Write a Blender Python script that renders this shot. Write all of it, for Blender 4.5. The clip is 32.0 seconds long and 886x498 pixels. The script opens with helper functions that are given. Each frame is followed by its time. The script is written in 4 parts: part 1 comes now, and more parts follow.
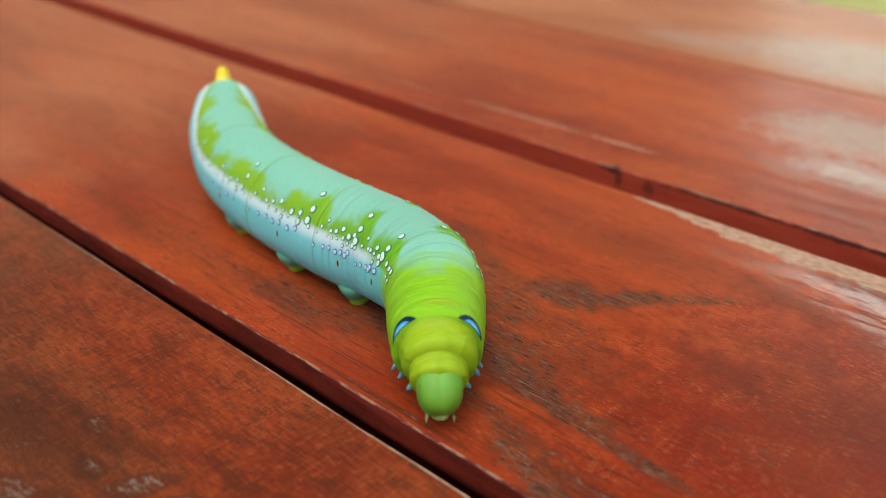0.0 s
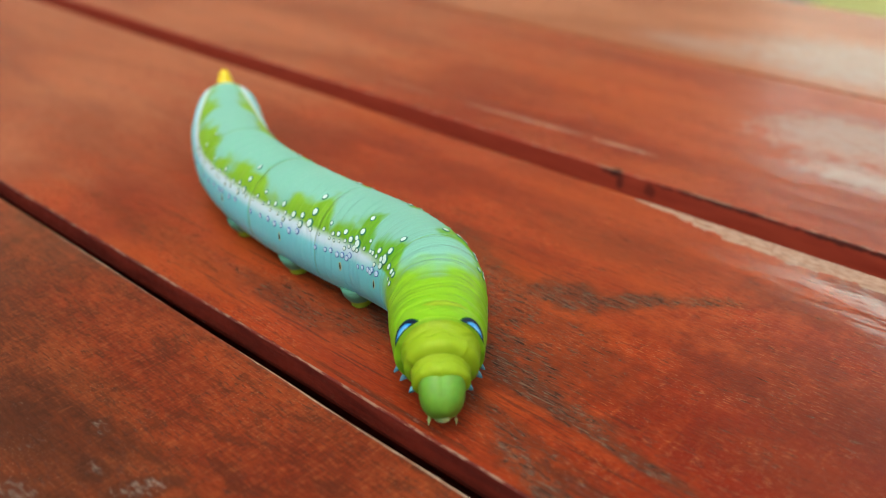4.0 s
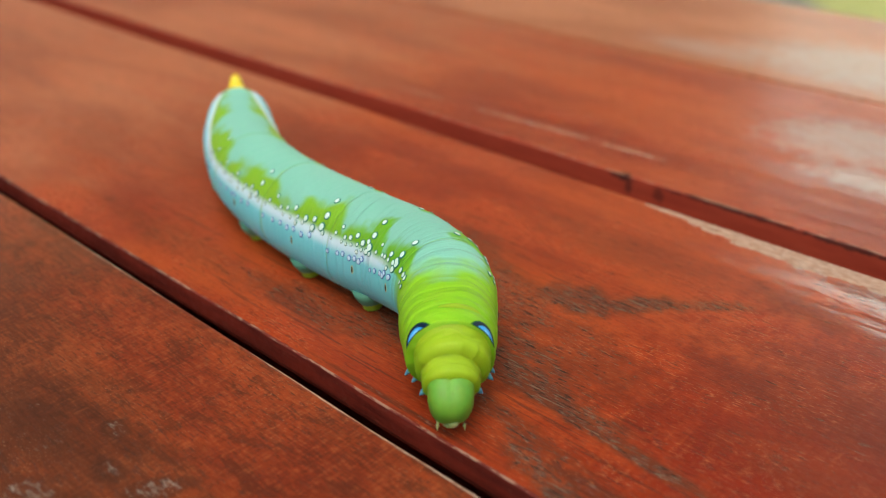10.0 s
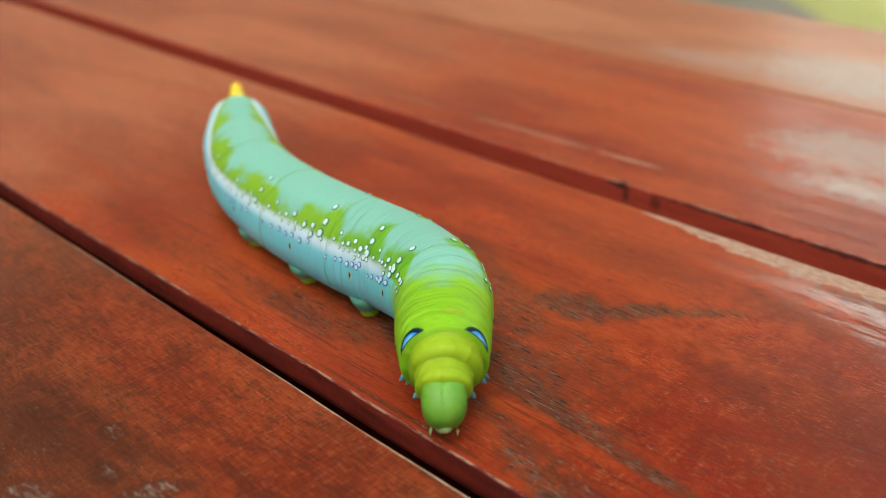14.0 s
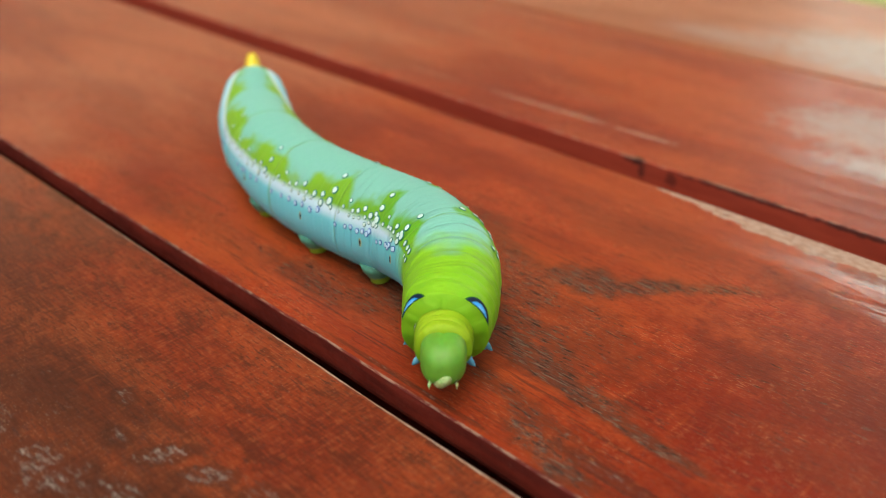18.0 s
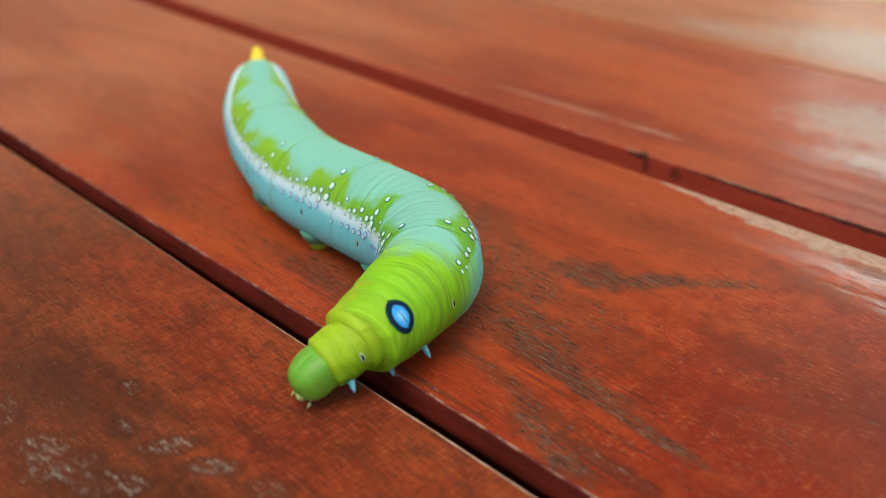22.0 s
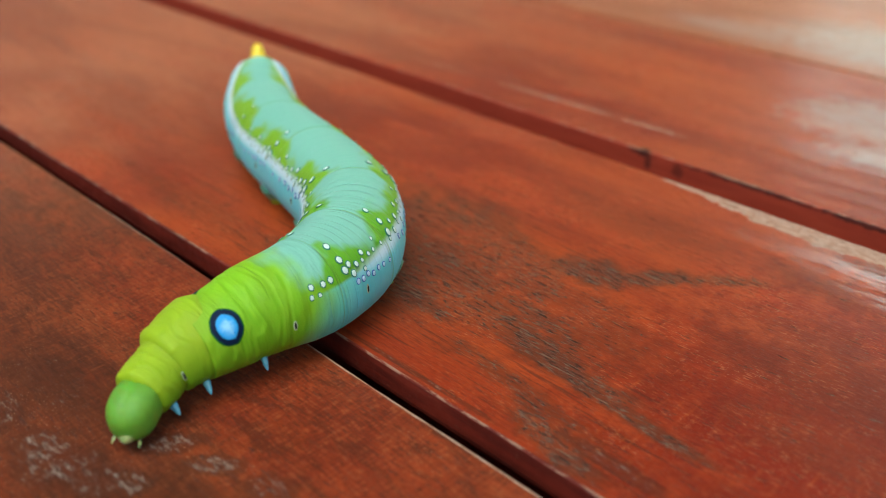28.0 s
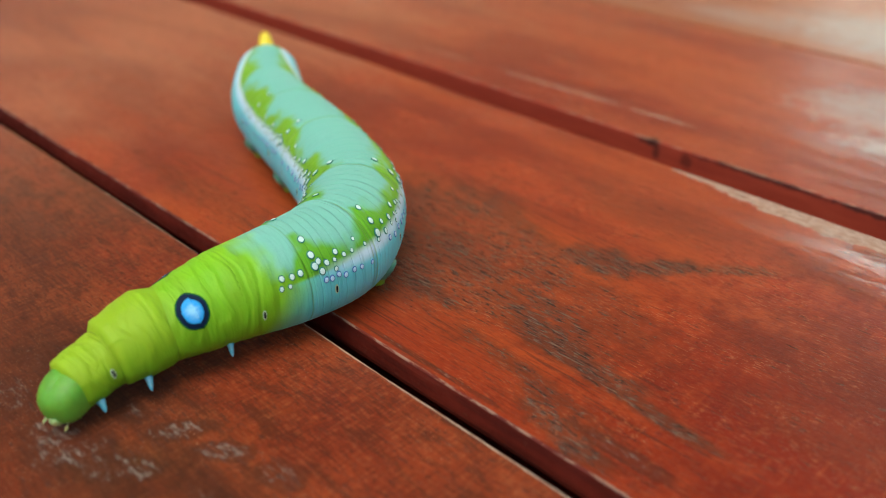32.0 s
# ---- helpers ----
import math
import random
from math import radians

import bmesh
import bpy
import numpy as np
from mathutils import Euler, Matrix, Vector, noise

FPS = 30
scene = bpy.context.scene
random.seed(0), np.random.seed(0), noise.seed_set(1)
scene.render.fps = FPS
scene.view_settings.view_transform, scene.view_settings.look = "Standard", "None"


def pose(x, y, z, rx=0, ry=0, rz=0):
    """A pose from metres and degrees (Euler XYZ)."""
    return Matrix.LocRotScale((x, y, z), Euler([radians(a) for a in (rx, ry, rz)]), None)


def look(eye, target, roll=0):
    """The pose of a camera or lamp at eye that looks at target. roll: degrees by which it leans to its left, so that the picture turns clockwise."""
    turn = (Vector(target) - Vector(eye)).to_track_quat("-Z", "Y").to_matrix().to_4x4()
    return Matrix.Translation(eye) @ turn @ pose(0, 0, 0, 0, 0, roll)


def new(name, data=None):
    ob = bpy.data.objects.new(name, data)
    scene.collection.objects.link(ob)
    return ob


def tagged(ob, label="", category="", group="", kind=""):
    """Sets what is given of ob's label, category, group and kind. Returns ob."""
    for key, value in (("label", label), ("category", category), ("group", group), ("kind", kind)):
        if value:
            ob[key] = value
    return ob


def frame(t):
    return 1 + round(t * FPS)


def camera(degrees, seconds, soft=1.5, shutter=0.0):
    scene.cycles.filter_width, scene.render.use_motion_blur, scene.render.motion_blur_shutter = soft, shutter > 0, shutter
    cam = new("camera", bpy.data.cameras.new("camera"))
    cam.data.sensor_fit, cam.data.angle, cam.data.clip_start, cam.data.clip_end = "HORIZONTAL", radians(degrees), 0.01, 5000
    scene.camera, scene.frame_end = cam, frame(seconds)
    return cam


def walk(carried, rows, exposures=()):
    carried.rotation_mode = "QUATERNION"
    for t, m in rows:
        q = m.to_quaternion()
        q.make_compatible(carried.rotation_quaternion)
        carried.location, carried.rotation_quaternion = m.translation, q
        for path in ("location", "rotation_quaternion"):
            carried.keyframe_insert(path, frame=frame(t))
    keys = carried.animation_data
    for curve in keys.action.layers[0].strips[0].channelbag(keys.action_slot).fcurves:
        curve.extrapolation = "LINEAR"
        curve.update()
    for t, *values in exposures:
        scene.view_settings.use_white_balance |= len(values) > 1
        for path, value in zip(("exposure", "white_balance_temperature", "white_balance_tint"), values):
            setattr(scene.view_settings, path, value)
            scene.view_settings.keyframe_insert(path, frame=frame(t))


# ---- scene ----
MM = 0.001
cam = camera(51.0, 32.0, soft=0.6)
cam.data.dof.use_dof, cam.data.dof.focus_distance, cam.data.dof.aperture_fstop = True, 0.086, 23.0
PATH = [
    (0, (-0.00105, 0.00156, 0.05007), (-0.06164, 0.06553, 0.00278), -0.61),
    (0.5, (-0.00121, 0.00154, 0.05010), (-0.06169, 0.06560, 0.00278), -0.57),
    (1, (-0.00129, 0.00154, 0.05019), (-0.06158, 0.06568, 0.00276), -0.52),
    (1.5, (-0.00126, 0.00157, 0.05003), (-0.06161, 0.06582, 0.00280), -0.54),
    (2, (-0.00143, 0.00175, 0.04992), (-0.06169, 0.06595, 0.00251), -0.56),
    (2.5, (-0.00126, 0.00164, 0.04996), (-0.06156, 0.06590, 0.00269), -0.57),
    (3, (-0.00131, 0.00143, 0.05018), (-0.06169, 0.06562, 0.00291), -0.59),
    (3.5, (-0.00117, 0.00152, 0.05002), (-0.06175, 0.06565, 0.00293), -0.63),
    (5.5, (-0.00101, 0.00072, 0.05026), (-0.06195, 0.06465, 0.00335), -0.64),
    (6, (-0.00105, 0.00090, 0.05024), (-0.06192, 0.06500, 0.00349), -0.67),
    (6.5, (-0.00096, 0.00076, 0.05032), (-0.06196, 0.06465, 0.00345), -0.68),
    (7, (-0.00082, 0.00066, 0.05025), (-0.06203, 0.06463, 0.00376), -0.74),
    (7.5, (-0.00094, 0.00064, 0.05028), (-0.06207, 0.06468, 0.00379), -0.71),
    (8, (-0.00096, 0.00072, 0.05024), (-0.06210, 0.06476, 0.00378), -0.68),
    (8.5, (-0.00094, 0.00073, 0.05022), (-0.06200, 0.06490, 0.00380), -0.69),
    (9, (-0.00096, 0.00040, 0.05018), (-0.06197, 0.06460, 0.00374), -0.64),
    (9.5, (-0.00086, 0.00037, 0.05036), (-0.06216, 0.06406, 0.00361), -0.75),
    (10, (-0.00097, 0.00050, 0.05039), (-0.06231, 0.06429, 0.00381), -0.78),
    (10.5, (-0.00053, 0.00017, 0.05042), (-0.06206, 0.06387, 0.00398), -0.85),
    (11, (-0.00075, 0.00075, 0.05069), (-0.06234, 0.06426, 0.00407), -0.86),
    (11.5, (-0.00091, 0.00074, 0.04981), (-0.06244, 0.06447, 0.00342), -0.85),
    (12, (-0.00063, 0.00073, 0.05024), (-0.06200, 0.06432, 0.00345), -0.78),
    (12.5, (-0.00056, 0.00044, 0.05021), (-0.06200, 0.06419, 0.00372), -0.74),
    (13, (-0.00026, 0.00037, 0.05030), (-0.06204, 0.06412, 0.00426), -0.77),
    (13.5, (0.00004, 0.00030, 0.05029), (-0.06185, 0.06433, 0.00478), -0.78),
    (14, (-0.00009, 0.00019, 0.05035), (-0.06187, 0.06426, 0.00475), -0.66),
    (14.5, (0.00045, -0.00029, 0.05030), (-0.06157, 0.06336, 0.00445), -0.63),
    (16.5, (0.00044, 0.00017, 0.04988), (-0.06213, 0.06206, 0.00239), -0.43),
    (17, (0.00019, 0.00052, 0.04960), (-0.06214, 0.06232, 0.00168), -0.30),
    (17.5, (0.00035, 0.00044, 0.04969), (-0.06199, 0.06230, 0.00186), -0.31),
    (18, (0.00045, 0.00056, 0.04976), (-0.06194, 0.06247, 0.00206), -0.31),
    (18.5, (0.00040, 0.00042, 0.04970), (-0.06197, 0.06250, 0.00221), -0.23),
    (19, (0.00046, 0.00047, 0.04981), (-0.06201, 0.06246, 0.00232), -0.30),
    (19.5, (0.00033, 0.00068, 0.04966), (-0.06197, 0.06272, 0.00202), -0.20),
    (20, (0.00034, 0.00030, 0.04967), (-0.06197, 0.06204, 0.00166), -0.21),
    (20.5, (0.00057, 0.00028, 0.04955), (-0.06201, 0.06194, 0.00178), -0.31),
    (21, (0.00048, 0.00035, 0.04950), (-0.06199, 0.06199, 0.00156), -0.30),
    (21.5, (0.00048, 0.00019, 0.04955), (-0.06202, 0.06171, 0.00151), -0.27),
    (22, (0.00052, 0.00026, 0.04959), (-0.06196, 0.06178, 0.00152), -0.27),
    (22.5, (0.00042, 0.00020, 0.04959), (-0.06197, 0.06183, 0.00154), -0.28),
    (23, (0.00026, -0.00000, 0.04962), (-0.06200, 0.06173, 0.00153), -0.14),
    (23.5, (0.00053, 0.00017, 0.04963), (-0.06204, 0.06167, 0.00164), -0.31),
    (24, (0.00050, 0.00029, 0.04947), (-0.06204, 0.06182, 0.00147), -0.29),
    (24.5, (0.00043, 0.00020, 0.04965), (-0.06196, 0.06179, 0.00154), -0.27),
    (25, (0.00045, 0.00022, 0.04952), (-0.06206, 0.06176, 0.00150), -0.29),
    (25.5, (0.00048, 0.00025, 0.04941), (-0.06210, 0.06178, 0.00147), -0.31),
    (27.5, (0.00033, 0.00022, 0.04948), (-0.06206, 0.06166, 0.00120), -0.26),
    (28, (0.00026, 0.00042, 0.04942), (-0.06218, 0.06179, 0.00109), -0.31),
    (28.5, (0.00026, 0.00047, 0.04933), (-0.06211, 0.06186, 0.00094), -0.30),
    (29, (0.00030, 0.00034, 0.04946), (-0.06207, 0.06168, 0.00100), -0.34),
    (29.5, (0.00019, 0.00049, 0.04942), (-0.06209, 0.06179, 0.00081), -0.28),
    (30, (0.00003, 0.00038, 0.04923), (-0.06229, 0.06167, 0.00066), -0.26),
    (30.5, (0.00018, 0.00035, 0.04941), (-0.06224, 0.06141, 0.00067), -0.30),
    (31, (0.00015, 0.00043, 0.04941), (-0.06227, 0.06139, 0.00054), -0.32),
    (31.5, (0.00013, 0.00038, 0.04926), (-0.06231, 0.06128, 0.00036), -0.34),
    (32, (0.00001, 0.00009, 0.04913), (-0.06244, 0.06079, -0.00002), -0.27),
]
walk(cam, [(t, look(eye, target, roll)) for t, eye, target, roll in PATH], exposures=((0, 0.02, 6330, 4), (19, 0.02, 6300, 4), (24, 0.0, 6120, 3), (28, -0.04, 5920, 1), (32, -0.05, 5900, 1)))

# ---- daylight: bright sky beside a terrace with an added roof ----
world = bpy.data.worlds.new("sky")
scene.world = world
world.use_nodes = True
sky = world.node_tree.nodes.new("ShaderNodeTexSky")
sky.sky_type, sky.sun_disc = "NISHITA", False
sky.sun_elevation, sky.sun_rotation, sky.dust_density = radians(70), radians(159), 7.0
world.node_tree.nodes["Background"].inputs[1].default_value = 0.15
world.node_tree.links.new(sky.outputs[0], world.node_tree.nodes["Background"].inputs[0])
sun = new("sun", bpy.data.lights.new("sun", "SUN"))
sun.data.energy, sun.data.angle, sun.data.color = 0.70, radians(45), (1.0, 0.95, 0.88)
sun.matrix_world = look((0.12, -0.32, 0.94), (0, 0, 0))


# ---- materials ----
class Nodes:
    """A material's node tree, with short ways to make and join nodes."""

    def __init__(self, name):
        self.mat = bpy.data.materials.new(name)
        self.mat.use_nodes = True
        self.tree = self.mat.node_tree
        self.bsdf = self.tree.nodes["Principled BSDF"]

    def put(self, sock, value):
        if isinstance(value, bpy.types.NodeSocket):
            self.tree.links.new(value, sock)
        elif value is not None:
            sock.default_value = value

    def math(self, op, a, b=None, c=None, clamp=False):
        n = self.tree.nodes.new("ShaderNodeMath")
        n.operation, n.use_clamp = op, clamp
        for s, v in zip(n.inputs, (a, b, c)):
            self.put(s, v)
        return n.outputs[0]

    def step(self, v, lo, hi, out0=0.0, out1=1.0):
        n = self.tree.nodes.new("ShaderNodeMapRange")
        n.interpolation_type = "SMOOTHSTEP"
        for i, x in enumerate((v, lo, hi, out0, out1)):
            self.put(n.inputs[i], x)
        return n.outputs[0]

    def mix(self, fac, a, b, how="MIX"):
        n = self.tree.nodes.new("ShaderNodeMix")
        n.data_type, n.blend_type = "RGBA", how
        self.put(n.inputs[0], fac)
        for s, v in ((n.inputs[6], a), (n.inputs[7], b)):
            self.put(s, (*v, 1) if isinstance(v, tuple) else v)
        return n.outputs[2]

    def place(self, scale=(1000, 1000, 1000), move=(0, 0, 0)):
        g = self.tree.nodes.new("ShaderNodeNewGeometry")
        m = self.tree.nodes.new("ShaderNodeMapping")
        m.inputs["Scale"].default_value, m.inputs["Location"].default_value = scale, move
        self.put(m.inputs[0], g.outputs["Position"])
        return m.outputs[0]

    def local(self, scale=(1000, 1000, 1000)):
        g = self.tree.nodes.new("ShaderNodeTexCoord")
        m = self.tree.nodes.new("ShaderNodeMapping")
        m.inputs["Scale"].default_value = scale
        self.put(m.inputs[0], g.outputs["Object"])
        return m.outputs[0]

    def noise(self, at, scale=1.0, detail=3.0, rough=0.55, distort=0.0):
        n = self.tree.nodes.new("ShaderNodeTexNoise")
        for k, v in (("Vector", at), ("Scale", scale), ("Detail", detail), ("Roughness", rough), ("Distortion", distort)):
            self.put(n.inputs[k], v)
        return n.outputs["Fac"]

    def attr(self, name):
        n = self.tree.nodes.new("ShaderNodeAttribute")
        n.attribute_name = name
        return n.outputs["Fac"]

    def bump(self, height, strength=0.3, distance=0.0002):
        n = self.tree.nodes.new("ShaderNodeBump")
        n.inputs["Strength"].default_value, n.inputs["Distance"].default_value = strength, distance
        self.put(n.inputs["Height"], height)
        self.put(self.bsdf.inputs["Normal"], n.outputs[0])
        return n.outputs[0]

    def set(self, **kw):
        for k, v in kw.items():
            self.put(self.bsdf.inputs[k.replace("_", " ")], (*v, 1) if isinstance(v, tuple) and len(v) == 3 and "Radius" not in k else v)
        return self.mat


def plain(name, color, rough=0.5, spread=0.12, grain=800, **kw):
    """A painted or grown surface with a little unevenness of tone and relief."""
    n = Nodes(name)
    fine = n.noise(n.local((1, 1, 1)), grain, 3)
    dark = tuple(c * (1 - spread) for c in color)
    light = tuple(min(1, c * (1 + spread)) for c in color)
    n.bump(fine, 0.15, 0.0001)
    return n.set(Base_Color=n.mix(fine, dark, light), Roughness=n.step(fine, 0.2, 0.8, rough - 0.06, rough + 0.06), **kw)


# worn places of the varnish: x, y of the middle, half length, half width (mm), turn in degrees, weight
WORN = ((-61, 59, 15, 8, -10, 0.88), (-71, 67, 10, 7, 0, 0.85), (-46, 63, 12, 5, -10, 0.6), (-44.5, 56.3, 9, 2.4, -8, 1.0), (-37, 55.5, 5, 1.4, 0, 0.9), (-58.5, 54.5, 7, 2.0, -10, 1.0), (-62, 61.5, 4, 1.6, 0, 1.0), (-67, 70, 4, 1.6, 0, 1.0), (-56, 66, 11, 5.0, -14, 0.85), (-66, 71, 10, 4.5, -10, 0.75), (-43.5, 74.2, 7.5, 1.8, 47, 1.0), (-37.5, 79.5, 4.5, 1.3, 38, 0.9), (-49, 70.5, 6, 3.4, 20, 0.95), (-52, 57, 10, 2.2, -12, 0.85),
        (-39.5, 54.8, 10, 1.3, -5, 1.0), (-31, 53.8, 8, 0.9, -3, 0.95), (-47, 60, 9, 1.5, -14, 0.9), (-35, 46.8, 7, 1.8, -18, 0.95), (-42, 50.5, 10, 1.3, -8, 0.8), (-68, 51, 13, 2.6, 0, 0.8), (-90, 50, 18, 2.5, 0, 0.5),
        (-22, 71, 13, 8, 0, 0.42), (-14, 84, 12, 6, 0, 0.42), (-30, 85, 9, 3, 0, 0.4), (-52, 84, 14, 5, 0, 0.35), (-19, 62, 9, 4, 0, 0.4), (-64, 102.3, 1.2, 0.5, 0, 1.2), (-50, 102.2, 9, 0.25, 0, 1.0))
BARE = ((-56.0, 25.4, 2.9, 1.3, 58, 1.0), (-65.4, 26.6, 1.4, 1.0, 0, 0.9), (-60.7, 23.5, 2.0, 1.2, 10, 0.7), (-51.4, 26.4, 2.4, 1.2, 40, 1.0), (-54.5, 20.6, 2.0, 1.4, 20, 0.95),
        (-46.2, 28.0, 2.2, 1.5, 30, 0.8), (-70.4, 17.2, 4, 2.4, 0, 0.8), (-61.5, 17.5, 4.5, 2.6, 0, 0.95), (-57.5, 18.8, 4, 2.2, 0, 0.8), (-72, 22, 8, 3, 0, 0.5), (-46, 22, 6, 3, 0, 0.6),
        (-24, 92, 10, 2.0, 0, 0.5), (-50, 45.4, 12, 0.35, 0, 0.6), (-30, 48.2, 6, 0.9, 0, 0.7))
# grey of the weathered far slats, with reflected glare painted in
GREY_GLARE = ((-56, 172, 26, 14, 0, 0.9), (-44, 134, 14, 9, 0, 0.75), (-38, 122, 10, 4, 0, 0.7), (-85, 165, 16, 5, 0, 0.5))
# where the coat has split off down to pale timber
SPLIT = ((-42, 41.62, 24, 0.30, 0.23, 1.1), (-90, 41.5, 20, 0.10, 0.2, 0.5), (-34, 95.4, 16, 2.6, 0, 1.0), (-48, 96.0, 9, 1.0, 0, 0.9), (-20, 95.0, 16, 2.2, 0, 0.9), (-86, 109.3, 13, 0.30, 2, 0.8), (-68, 109.8, 7, 0.28, 2, 0.7), (-110, 108.7, 9, 0.2, 2, 0.5))


def blots(n, at, spots, edge):
    """The strongest of several soft oval masks, their outline broken up by edge."""
    sep = n.tree.nodes.new("ShaderNodeSeparateXYZ")
    n.put(sep.inputs[0], at)
    best = 0.0
    for x, y, a, b, turn, weight in spots:
        c, s = math.cos(radians(turn)), math.sin(radians(turn))
        dx, dy = n.math("SUBTRACT", sep.outputs[0], float(x)), n.math("SUBTRACT", sep.outputs[1], float(y))
        u = n.math("MULTIPLY_ADD", dx, c / a, n.math("MULTIPLY", dy, s / a))
        v = n.math("MULTIPLY_ADD", dx, -s / b, n.math("MULTIPLY", dy, c / b))
        d = n.math("SQRT", n.math("MULTIPLY_ADD", u, u, n.math("MULTIPLY", v, v)))
        m = n.math("MULTIPLY", n.step(n.math("ADD", d, edge), 1.35, 0.45), weight)
        best = n.math("MAXIMUM", best, m)
    return best


def varnished_wood():
    n = Nodes("varnished_wood")
    at = n.place()
    streak = n.noise(n.place((260, 2400, 700)), 1.0, 5, 0.65, 0.3)
    fibre = n.noise(n.place((420, 4200, 1500)), 1.0, 3, 0.6, 0.2)
    tone = n.noise(n.place((16, 55, 55), (3.1, 1.7, 0)), 1.0, 3, 0.55, 0.8)
    patch = n.noise(n.place((60, 130, 130), (7.3, 2.2, 0)), 1.0, 3, 0.6, 0.5)
    dash = n.noise(n.place((620, 3900, 1500), (1.3, 9.1, 0)), 1.0, 3, 0.6)
    mote = n.noise(n.place((4200, 6500, 5000), (2.3, 0.1, 0)), 1.0, 1, 0.5)
    figure = n.noise(n.place((9, 160, 100), (0.4, 3.3, 0)), 1.0, 4, 0.6, 1.5)
    edge = n.math("MULTIPLY_ADD", n.noise(at, 0.35, 4, 0.65), 1.6, -0.8)
    base = n.mix(n.step(tone, 0.34, 0.66), (0.23, 0.023, 0.007), (0.40, 0.068, 0.013))
    base = n.mix(n.step(patch, 0.42, 0.72), base, (0.37, 0.047, 0.009))
    base = n.mix(n.math("MULTIPLY", n.step(figure, 0.45, 0.7), 0.36), base, (0.18, 0.018, 0.007))
    base = n.mix(n.math("MULTIPLY", n.step(streak, 0.57, 0.65), 0.40), base, (0.12, 0.013, 0.005))
    base = n.mix(n.math("MULTIPLY", n.step(fibre, 0.56, 0.66), 0.18), base, (0.55, 0.11, 0.018))
    deep = blots(n, at, ((-14, 62, 28, 18, 0, 1.0), (-6, 80, 30, 12, 0, 1.0), (-30, 112, 30, 8, 0, 0.5), (-120, 75, 26, 14, 0, 0.35)), edge)
    base = n.mix(n.math("MULTIPLY", deep, 0.85), base, n.mix(n.step(tone, 0.3, 0.7), (0.12, 0.008, 0.003), (0.20, 0.013, 0.004)))
    hair = n.noise(n.place((1300, 9000, 3000), (4.0, 1.0, 0)), 1.0, 2, 0.5)
    base = n.mix(n.math("MULTIPLY", n.step(hair, 0.59, 0.65), 0.11), base, (0.50, 0.15, 0.05))
    base = n.mix(n.math("MULTIPLY", n.step(hair, 0.41, 0.35), 0.42), base, (0.085, 0.012, 0.006))
    # long dark lines where the grain opens
    open_grain = n.noise(n.place((110, 2600, 800), (2.0, 7.0, 0)), 1.0, 4, 0.62, 0.3)
    lines = blots(n, at, ((-70, 51, 40, 7, -4, 1.0), (-40, 53, 26, 8, -8, 1.0), (-20, 50, 24, 5, 0, 0.8), (-62, 72, 22, 8, -8, 0.9), (-130, 60, 30, 12, 0, 0.5)), edge)
    base = n.mix(n.math("MULTIPLY", n.math("MULTIPLY", n.step(open_grain, 0.54, 0.62), lines), 0.60), base, (0.065, 0.018, 0.011))
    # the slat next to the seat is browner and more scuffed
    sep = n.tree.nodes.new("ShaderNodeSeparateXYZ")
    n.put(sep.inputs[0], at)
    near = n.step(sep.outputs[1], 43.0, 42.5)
    # marks of the brush across the slat
    brush = n.noise(n.place((2600, 300, 900), (0, 6.0, 0)), 1.0, 3, 0.55, 0.2)
    base = n.mix(n.math("MULTIPLY", n.step(brush, 0.55, 0.70), n.math("MULTIPLY", n.math("SUBTRACT", 1.0, near), n.step(patch, 0.40, 0.62, 0.03, 0.15))), base, (0.58, 0.15, 0.03))
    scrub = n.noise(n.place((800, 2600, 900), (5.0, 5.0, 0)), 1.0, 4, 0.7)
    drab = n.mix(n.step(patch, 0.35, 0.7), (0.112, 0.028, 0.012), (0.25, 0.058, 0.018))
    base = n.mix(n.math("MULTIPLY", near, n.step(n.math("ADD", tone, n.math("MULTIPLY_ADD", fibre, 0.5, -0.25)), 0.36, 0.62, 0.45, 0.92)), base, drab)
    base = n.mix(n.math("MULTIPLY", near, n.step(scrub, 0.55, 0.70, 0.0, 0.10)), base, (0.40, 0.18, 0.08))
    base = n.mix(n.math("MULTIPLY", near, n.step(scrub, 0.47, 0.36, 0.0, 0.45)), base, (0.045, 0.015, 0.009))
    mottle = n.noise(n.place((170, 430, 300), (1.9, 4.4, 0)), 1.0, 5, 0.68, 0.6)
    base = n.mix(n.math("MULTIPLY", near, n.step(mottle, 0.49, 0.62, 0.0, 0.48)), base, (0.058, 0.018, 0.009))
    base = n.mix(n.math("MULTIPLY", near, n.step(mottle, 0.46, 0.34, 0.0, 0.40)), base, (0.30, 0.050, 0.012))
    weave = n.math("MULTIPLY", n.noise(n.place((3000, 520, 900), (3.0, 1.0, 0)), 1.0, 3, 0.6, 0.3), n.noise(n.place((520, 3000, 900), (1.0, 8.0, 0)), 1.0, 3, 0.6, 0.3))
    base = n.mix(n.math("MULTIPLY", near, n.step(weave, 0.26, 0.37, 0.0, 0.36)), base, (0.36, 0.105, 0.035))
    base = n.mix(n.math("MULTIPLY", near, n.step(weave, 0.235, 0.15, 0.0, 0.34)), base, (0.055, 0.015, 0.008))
    soil = blots(n, at, ((-66, 18, 22, 12, 0, 0.95), (-48, 24, 8, 5, 20, 0.5), (-95, 30, 20, 6, 0, 0.4)), edge)
    base = n.mix(n.math("MULTIPLY", soil, 0.5), base, (0.050, 0.017, 0.009))
